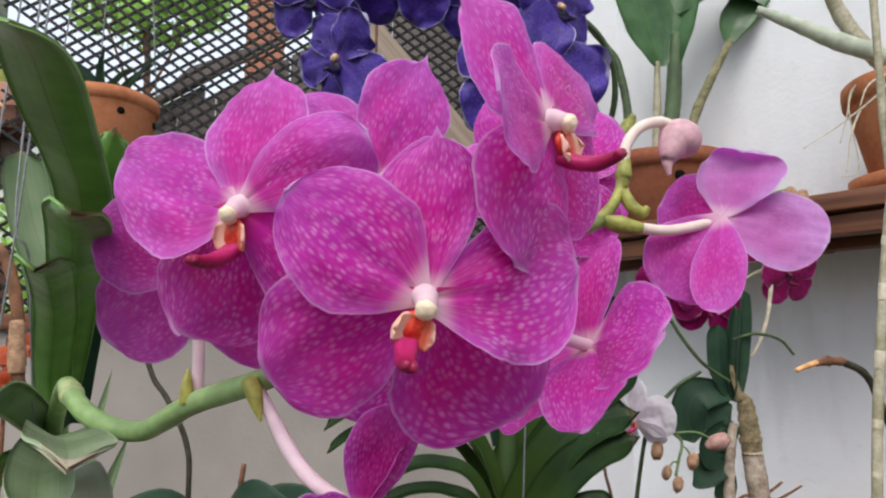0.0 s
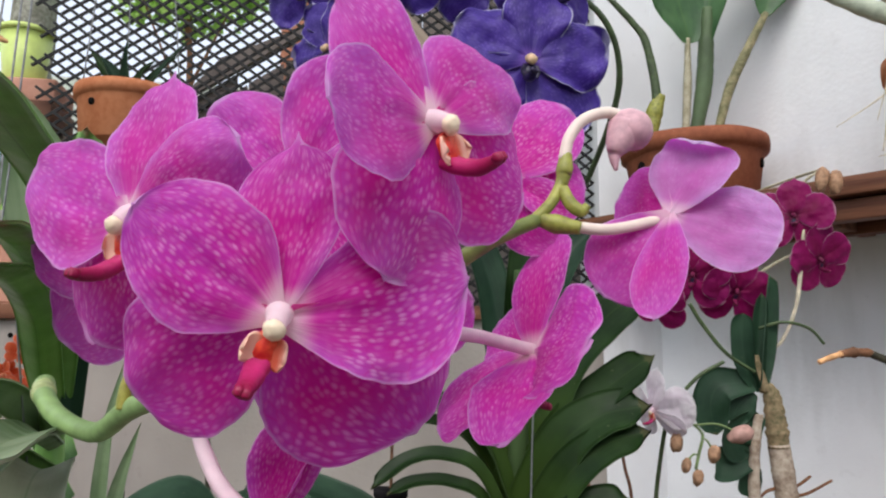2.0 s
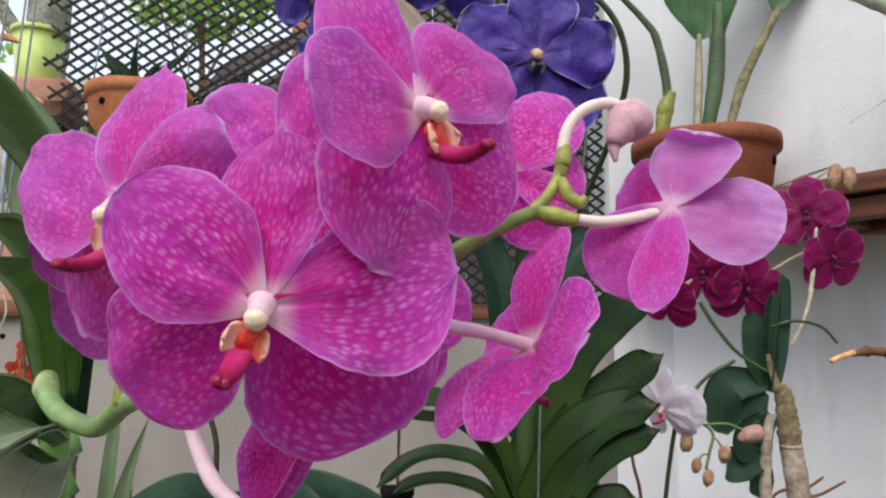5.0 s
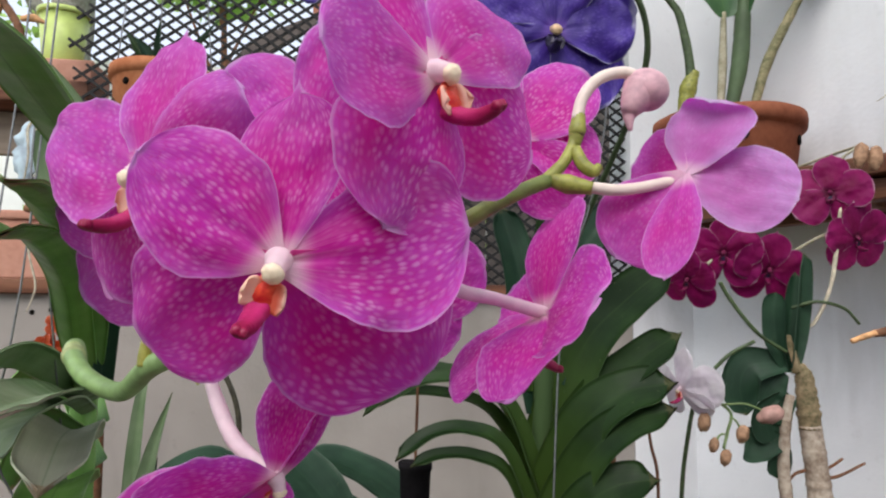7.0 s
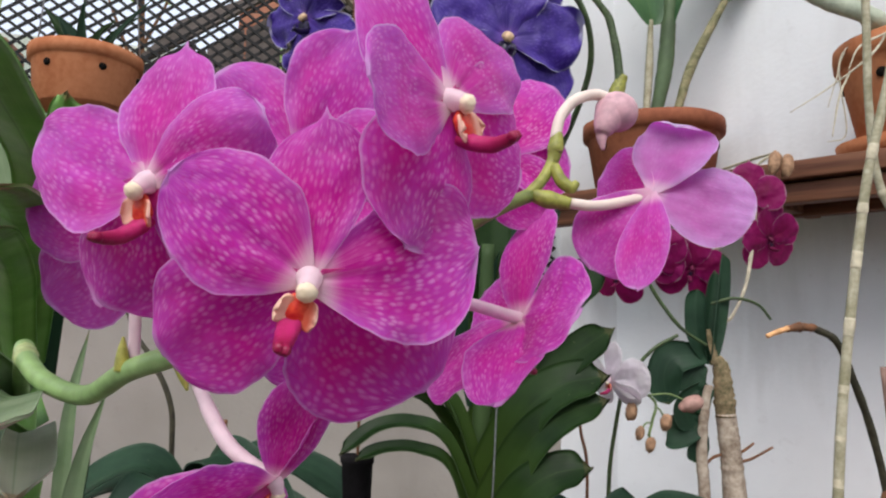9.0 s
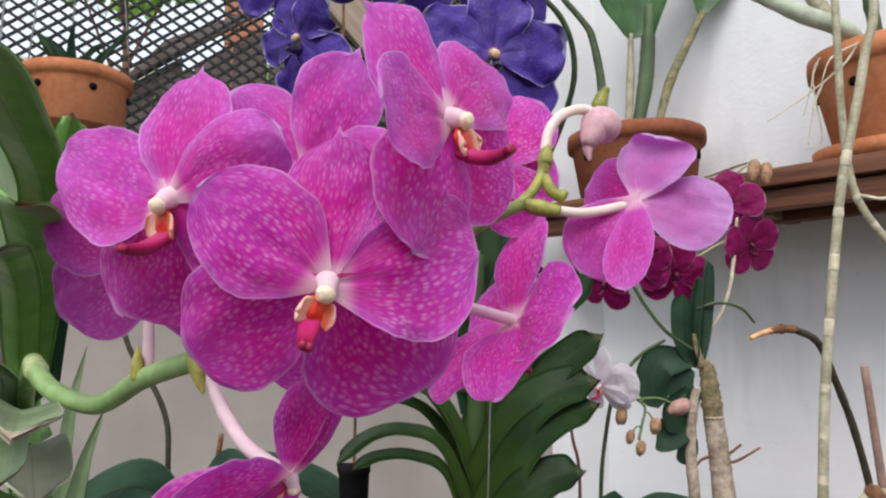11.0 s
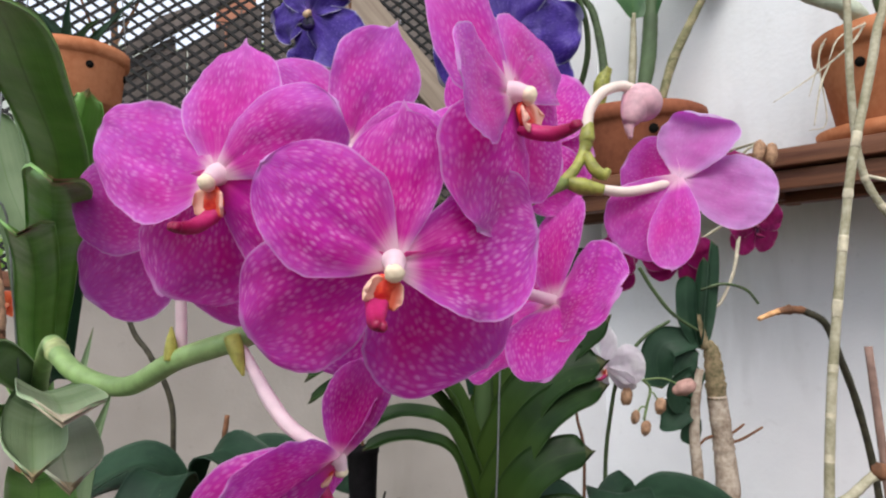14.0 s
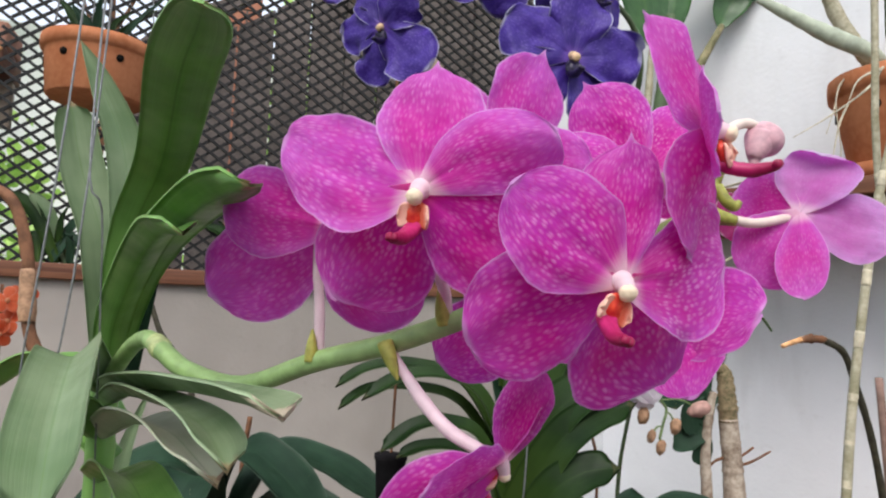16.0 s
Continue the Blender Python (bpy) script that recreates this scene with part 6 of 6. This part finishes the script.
# ---------------------------------------------------------------- lattice
lat = thing("lattice", "black plastic diagonal lattice screen above the wall", "lattice", CORNER)
S0, S1, Z0, Z1 = 0.172, 1.575, SILL, LATTICE_TOP
STEP, WIDE = 0.043, 0.0066
xdir, zdir = BACK, Vector((0, 0, 1))
for layer, slope in ((0, 0.72), (1, -0.72)):
    k = 0
    lo, hi = (S0 - (Z1 - Z0) / 0.72, S1) if slope > 0 else (S0, S1 + (Z1 - Z0) / 0.72)
    s = lo
    while s < hi:
        pts = []
        for f in (0.0, 1.0):
            pts.append((s + f * (Z1 - Z0) / slope, Z0 + f * (Z1 - Z0)))
        (sa, za), (sb, zb) = pts
        ta, tb = 0.0, 1.0
        ds_ = sb - sa
        for lim, sign in ((S0, 1), (S1 + 0.03 * ((k * 7) % 5 - 2) / 2, -1)):
            t = (lim - sa) / ds_
            if (ds_ > 0) == (sign > 0):
                ta = max(ta, t)
            else:
                tb = min(tb, t)
        s += STEP
        k += 1
        if tb - ta < 0.02:
            continue
        a = CORNER + BACK * (sa + ta * ds_) + Vector((0, 0, za + ta * (zb - za)))
        b = CORNER + BACK * (sa + tb * ds_) + Vector((0, 0, za + tb * (zb - za)))
        a, b = (p + BACK_OUT * (0.030 + 0.006 * layer) for p in (a, b))
        d = (b - a).normalized()
        m = Matrix((d, BACK_OUT, d.cross(BACK_OUT))).transposed().to_4x4()
        ob = part("slat", box(bmesh.new(), ((b - a).length, 0.0055, WIDE)), LATTICE, lat, flat=True)
        ob.matrix_world = Matrix.Translation((a + b) / 2 - Vector(CORNER)) @ m

# slanted timber in front of the lattice
p0, p1 = CORNER + BACK * 0.95 + Vector((0, 0, 2.55)) - BACK_OUT * 0.02, CORNER + BACK * 0.36 + Vector((0, 0, 1.90)) - BACK_OUT * 0.02
dd = (p1 - p0).normalized()
brace = part("slanted_brace", box(bmesh.new(), ((p1 - p0).length, 0.03, 0.085), Matrix(), 0.003), BEAM)
brace.matrix_world = Matrix.Translation((p0 + p1) / 2) @ Matrix((dd, BACK_OUT, dd.cross(BACK_OUT))).transposed().to_4x4()
tagged(brace, "slanting pale timber brace over the lattice", "timber brace", kind="structure")

# ---------------------------------------------------------------- outside
FAR = speckled("far_render", 0.9, 0.1, (0.74, 0.74, 0.73), (0.86, 0.86, 0.85), 0.8, 0.2, 0.002)
ROOF = speckled("dark_roof", 0.85, 0.2, (0.085, 0.070, 0.064), (0.16, 0.135, 0.125), 6.0, 0.5, 0.004)
BRICK = speckled("far_brick", 0.9, 0.15, (0.26, 0.10, 0.06), (0.38, 0.17, 0.11), 4.0, 0.4, 0.003)
GRASS = speckled("far_grass", 0.9, 0.1, (0.06, 0.14, 0.02), (0.14, 0.26, 0.05), 1.5, 0.5, 0.01)
BARK = speckled("grey_tree_bark", 0.95, 0.1, (0.13, 0.125, 0.10), (0.36, 0.35, 0.31), 7.0, 0.8, 0.01, 5)
LIME = plain("lime_plastic", (0.56, 0.68, 0.20), 0.4, 0.4, 0.1, 30)
HEDGE = leaf_material("hedge_leaf", (0.26, 0.48, 0.08), (0.50, 0.70, 0.20), 0.5)
slab("ground", GRASS, (400, 400, 0.1), (0, 150, -0.17), "green lawn beyond the wall", "ground")
out = CORNER + BACK * 1.0 + BACK_OUT * 4.2
nb = part("neighbour_wall", box(bmesh.new(), (9.0, 0.2, 3.7)), FAR, flat=True)
nb.matrix_world = Matrix.Translation((out.x, out.y, 1.73)) @ Matrix((-BACK, BACK_OUT, Vector((0, 0, 1)))).transposed().to_4x4()
tagged(nb, "pale rendered wall of the neighbour beyond", "wall", kind="structure")


def prism(name, outline, d0, d1, mat, parent):
    """A flat piece with an outline of (along the wall, height), from d0 to d1 behind the lattice."""
    bm = bmesh.new()
    rings = [[bm.verts.new(CORNER + BACK * s + BACK_OUT * d + Vector((0, 0, z))) for s, z in outline] for d in (d0, d1)]
    bm.faces.new(rings[0])
    bm.faces.new(rings[1][::-1])
    for i in range(len(outline)):
        j = (i + 1) % len(outline)
        bm.faces.new((rings[0][j], rings[0][i], rings[1][i], rings[1][j]))
    bmesh.ops.recalc_face_normals(bm, faces=bm.faces)
    return part(name, bm, mat, parent, flat=True)


eave = lambda s: 2.223 + (1.432 - s) * 0.686
shed = thing("garden_shed", "dark weathered board shed with sloping eaves behind the lattice", "shed", CORNER + BACK * 0.7 + BACK_OUT * 1.1)
for i in range(12):
    s0, s1 = -0.1 + 0.1277 * i + 0.003, -0.1 + 0.1277 * (i + 1) - 0.003
    d0 = 0.75 + 0.006 * (i % 3)
    prism("board", [(s0, -0.12), (s1, -0.12), (s1, eave(s1)), (s0, eave(s0))], d0, d0 + 0.03, ROOF, shed)
prism("barge_board", [(1.437, eave(1.437) + 0.062), (0.0, eave(0.0) + 0.062), (0.0, eave(0.0) + 0.080), (0.97, eave(0.97) + 0.080), (1.09, 2.565), (1.268, 2.478), (1.36, 2.37), (1.437, eave(1.437) + 0.070)], 0.72, 0.748, ROOF, shed)
prism("end_board", [(1.432, eave(1.432) + 0.002), (1.215, eave(1.215) + 0.002), (1.215, eave(1.215) + 0.06), (1.432, eave(1.432) + 0.06)], 0.75, 0.775, ROOF, shed)
prism("side_wall", [(-0.10, -0.12), (-0.07, -0.12), (-0.07, eave(-0.07) + 0.09), (-0.10, eave(-0.10) + 0.09)], 0.80, 1.5, ROOF, shed)
settle(shed)
pier = thing("brick_pier", "red brick pier beyond the lattice", "brick pier", CORNER + BACK * 1.04 + BACK_OUT * 1.8)
for i in range(48):
    z = -0.12 + 0.075 * i
    for j in range(2):
        o = 0.06 if i % 2 else 0.0
        lo, hi = (0.94, 1.04 + o - 0.035) if j == 0 else (1.04 + o - 0.025, 1.13)
        block("brick", BRICK, CORNER, BACK, BACK_OUT, (lo, hi), (z, z + 0.065), (1.70, 1.93), 0.0, pier).matrix_parent_inverse = pier.matrix_basis.inverted()
prism("mortar", [(0.945, -0.12), (1.125, -0.12), (1.125, 3.47), (0.945, 3.47)], 1.706, 1.925, CONCRETE, pier).matrix_parent_inverse = pier.matrix_basis.inverted()
CLAY_PALE = speckled("faded_terracotta", 0.85, 0.2, (0.42, 0.20, 0.14), (0.56, 0.30, 0.22), 6, 0.35, 0.001)
trough = thing("planter_trough", "long terracotta trough on posts beyond the lattice", "planter")
block("trough", CLAY_PALE, CORNER, BACK, BACK_OUT, (1.56, 2.9), (2.075, 2.135), (0.07, 0.20), 0.006, trough)
for q in (1.62, 2.2, 2.8):
    block("post", WOOD, CORNER, BACK, BACK_OUT, (q, q + 0.03), (SILL, 2.012), (0.11, 0.14), 0.002, trough)
block("shelf_board", WOOD, CORNER, BACK, BACK_OUT, (1.56, 2.9), (2.015, 2.072), (0.05, 0.21), 0.004, trough)
block("back_panel", BEAM, CORNER, BACK, BACK_OUT, (1.56, 2.9), (1.90, 2.012), (0.145, 0.17), 0.003, trough)
low = thing("planter_trough", "short brick red trough standing on the wall cap", "planter", on_cap(1.655, 0.06))
bm = box(bmesh.new(), (0.175, 0.115, 0.145), pose(0, 0, 0.0725), 0.006)
part("body", bm, CLAY_PALE, low)
part("rim", box(bmesh.new(), (0.190, 0.130, 0.022), pose(0, 0, 0.150), 0.005), CLAY_PALE, low)
low.rotation_euler.z = math.atan2(0.243, 0.97)
BAG = plain("pale_plastic_film", (0.62, 0.74, 0.84), 0.3, 0.5, 0.25, 25, 0.35)
bag = thing("plastic_bag", "crumpled pale blue plastic bag hanging by the trough", "plastic bag", (-1.105, 1.50, 1.98))
bm = blob(bmesh.new(), (0, 0, -0.10), (0.036, 0.016, 0.075), seg=24, rings=18)
tube(bm, [(0, 0, -0.045), (0.004, 0, -0.015), (0, 0, 0.0)], [0.012, 0.005, 0.003], 10, 8)
for v in bm.verts:
    v.co += Vector((0.010, 0.012, 0.006)) * noise.noise(v.co * 42) + Vector((0.004, 0.006, 0)) * noise.noise(v.co * 110)
part("film", bm, BAG, bag)
hr = thing("hanging_roots", "pale dry roots dangling from the trough board", "roots", (-1.03, 1.42, 1.96))
for pts in ([(-1.030, 1.475, 1.96), (-1.031, 1.43, 1.935), (-1.022, 1.42, 1.86), (-1.01, 1.42, 1.80), (-1.026, 1.42, 1.72), (-1.028, 1.42, 1.638), (-1.006, 1.42, 1.563), (-1.009, 1.42, 1.532), (-1.022, 1.42, 1.498)],
            [(-1.052, 1.475, 1.96), (-1.055, 1.43, 1.92), (-1.044, 1.42, 1.85), (-1.050, 1.42, 1.79)]):
    part("root", tube(bmesh.new(), pts, [0.0036, 0.0034, 0.0026, 0.0014], 7, 40, 0.2), ROOT, hr)
settle(hr)
tub = thing("plastic_tub", "lime green plastic tub on the trough", "tub", on_cap(1.66, 0.135, 2.135))
part("body", lathe(bmesh.new(), [(0.045, 0), (0.047, 0.003), (0.060, 0.13), (0.056, 0.13), (0.044, 0.02)], (0, 0, 0), 28), LIME, tub)
part("rim", lathe(bmesh.new(), [(0.061, 0.130), (0.066, 0.131), (0.066, 0.143), (0.059, 0.143), (0.058, 0.131)], (0, 0, 0), 28), LIME, tub)


def foliage(bm, centre, radii, n, rng):
    """Many small leaves in an uneven clump; centre: along the wall, out from it, up."""
    uvs = bm.loops.layers.uv.get("UVMap") or bm.loops.layers.uv.new("UVMap")
    o = CORNER + BACK * centre[0] + BACK_OUT * centre[1] + Vector((0, 0, centre[2]))
    for i in range(n):
        while True:
            v = Vector((rng.uniform(-1, 1), rng.uniform(-1, 1), rng.uniform(-1, 1)))
            if 0.25 < v.length < 1 + 0.35 * noise.noise(v * 3):
                break
        q = o + BACK * (v.x * radii[0]) + BACK_OUT * (v.y * radii[1]) + Vector((0, 0, v.z * radii[2]))
        m = Matrix.Translation(q) @ Euler((rng.uniform(0, 6), rng.uniform(0, 6), rng.uniform(0, 6))).to_matrix().to_4x4()
        L, W = rng.uniform(0.06, 0.13), rng.uniform(0.025, 0.05)
        vs = [bm.verts.new(m @ Vector(c)) for c in ((0, 0, 0), (W, L * 0.4, 0.01), (W * 0.6, L * 0.8, 0), (0, L, -0.01), (-W * 0.6, L * 0.8, 0), (-W, L * 0.4, 0.01))]
        f = bm.faces.new(vs)
        for loop, uvc in zip(f.loops, ((0, .5), (.4, 1), (.8, .9), (1, .5), (.8, .1), (.4, 0))):
            loop[uvs].uv = uvc
    return bm


rng = random.Random(21)
for c, rad, n in (((0.62, 2.4, 1.90), (0.60, 0.3, 1.42), 1500), ((2.35, 2.6, 1.2), (0.6, 0.4, 1.3), 900)):
    tagged(part("hedge_foliage", foliage(bmesh.new(), c, rad, n, rng), HEDGE), "bright green hedge leaves beyond the lattice", "hedge", kind="stuff")
tree = thing("garden_tree", "small garden tree with bright leaves beyond the shed", "tree", CORNER + BACK * 1.85 + BACK_OUT * 3.2)
tz = lambda s, d, z: CORNER + BACK * s + BACK_OUT * d + Vector((0, 0, z))
part("trunk", tube(bmesh.new(), [tz(1.85, 3.2, -0.12), tz(1.88, 3.2, 1.6), tz(1.84, 3.15, 3.0), tz(1.86, 3.1, 3.9)], [0.035, 0.030, 0.025, 0.016], 10, 30, 0.15), CANE_BROWN, tree)
for a, c in (((1.85, 3.15, 3.0), (2.15, 3.0, 3.8)), ((1.85, 3.15, 3.2), (1.55, 3.1, 3.85)), ((1.86, 3.1, 3.5), (1.95, 3.3, 4.2))):
    part("limb", tube(bmesh.new(), [tz(*a), tz(*c)], [0.014, 0.006], 7, 10, 0.1), CANE_BROWN, tree)
crown = foliage(bmesh.new(), (1.88, 3.1, 3.98), (0.48, 0.4, 0.36), 700, rng)
part("crown", foliage(crown, (1.50, 3.1, 4.1), (0.3, 0.3, 0.30), 260, rng), HEDGE, tree)
settle(tree)
old_tree = thing("garden_tree", "old tree with rough brown trunk beyond the wall", "tree", tz(3.05, 3.5, -0.12))
part("trunk", tube(bmesh.new(), [tz(3.1, 3.5, -0.12), tz(3.08, 3.5, 2.0), tz(3.02, 3.5, 3.4), tz(3.0, 3.5, 4.8)], [0.22, 0.17, 0.15, 0.12], 14, 40, 0.2), BARK, old_tree)
for a, c in (((3.02, 3.5, 3.3), (3.5, 3.4, 4.2)), ((3.0, 3.5, 3.8), (2.6, 3.4, 4.6))):
    part("limb", tube(bmesh.new(), [tz(*a), tz(*c)], [0.07, 0.03], 8, 12, 0.15), BARK, old_tree)
crown = foliage(bmesh.new(), (3.5, 3.4, 3.5), (0.32, 0.3, 0.45), 90, rng)
part("crown", foliage(crown, (2.9, 3.4, 4.7), (0.8, 0.4, 0.4), 500, rng), HEDGE, old_tree)
settle(old_tree)

# old nails in the low wall
for s, z in ((1.592, 1.503), (1.634, 1.497)):
    nail = part("wall_nail", blob(bmesh.new(), CORNER + BACK * s + BACK_OUT * 0.001 + Vector((0, 0, z)), (0.0062, 0.0062, 0.0062), seg=12, rings=8, rough=0.1), HOLE)
    tagged(nail, "dark rusty nail head in the cream wall", "nail", group="wall nails")
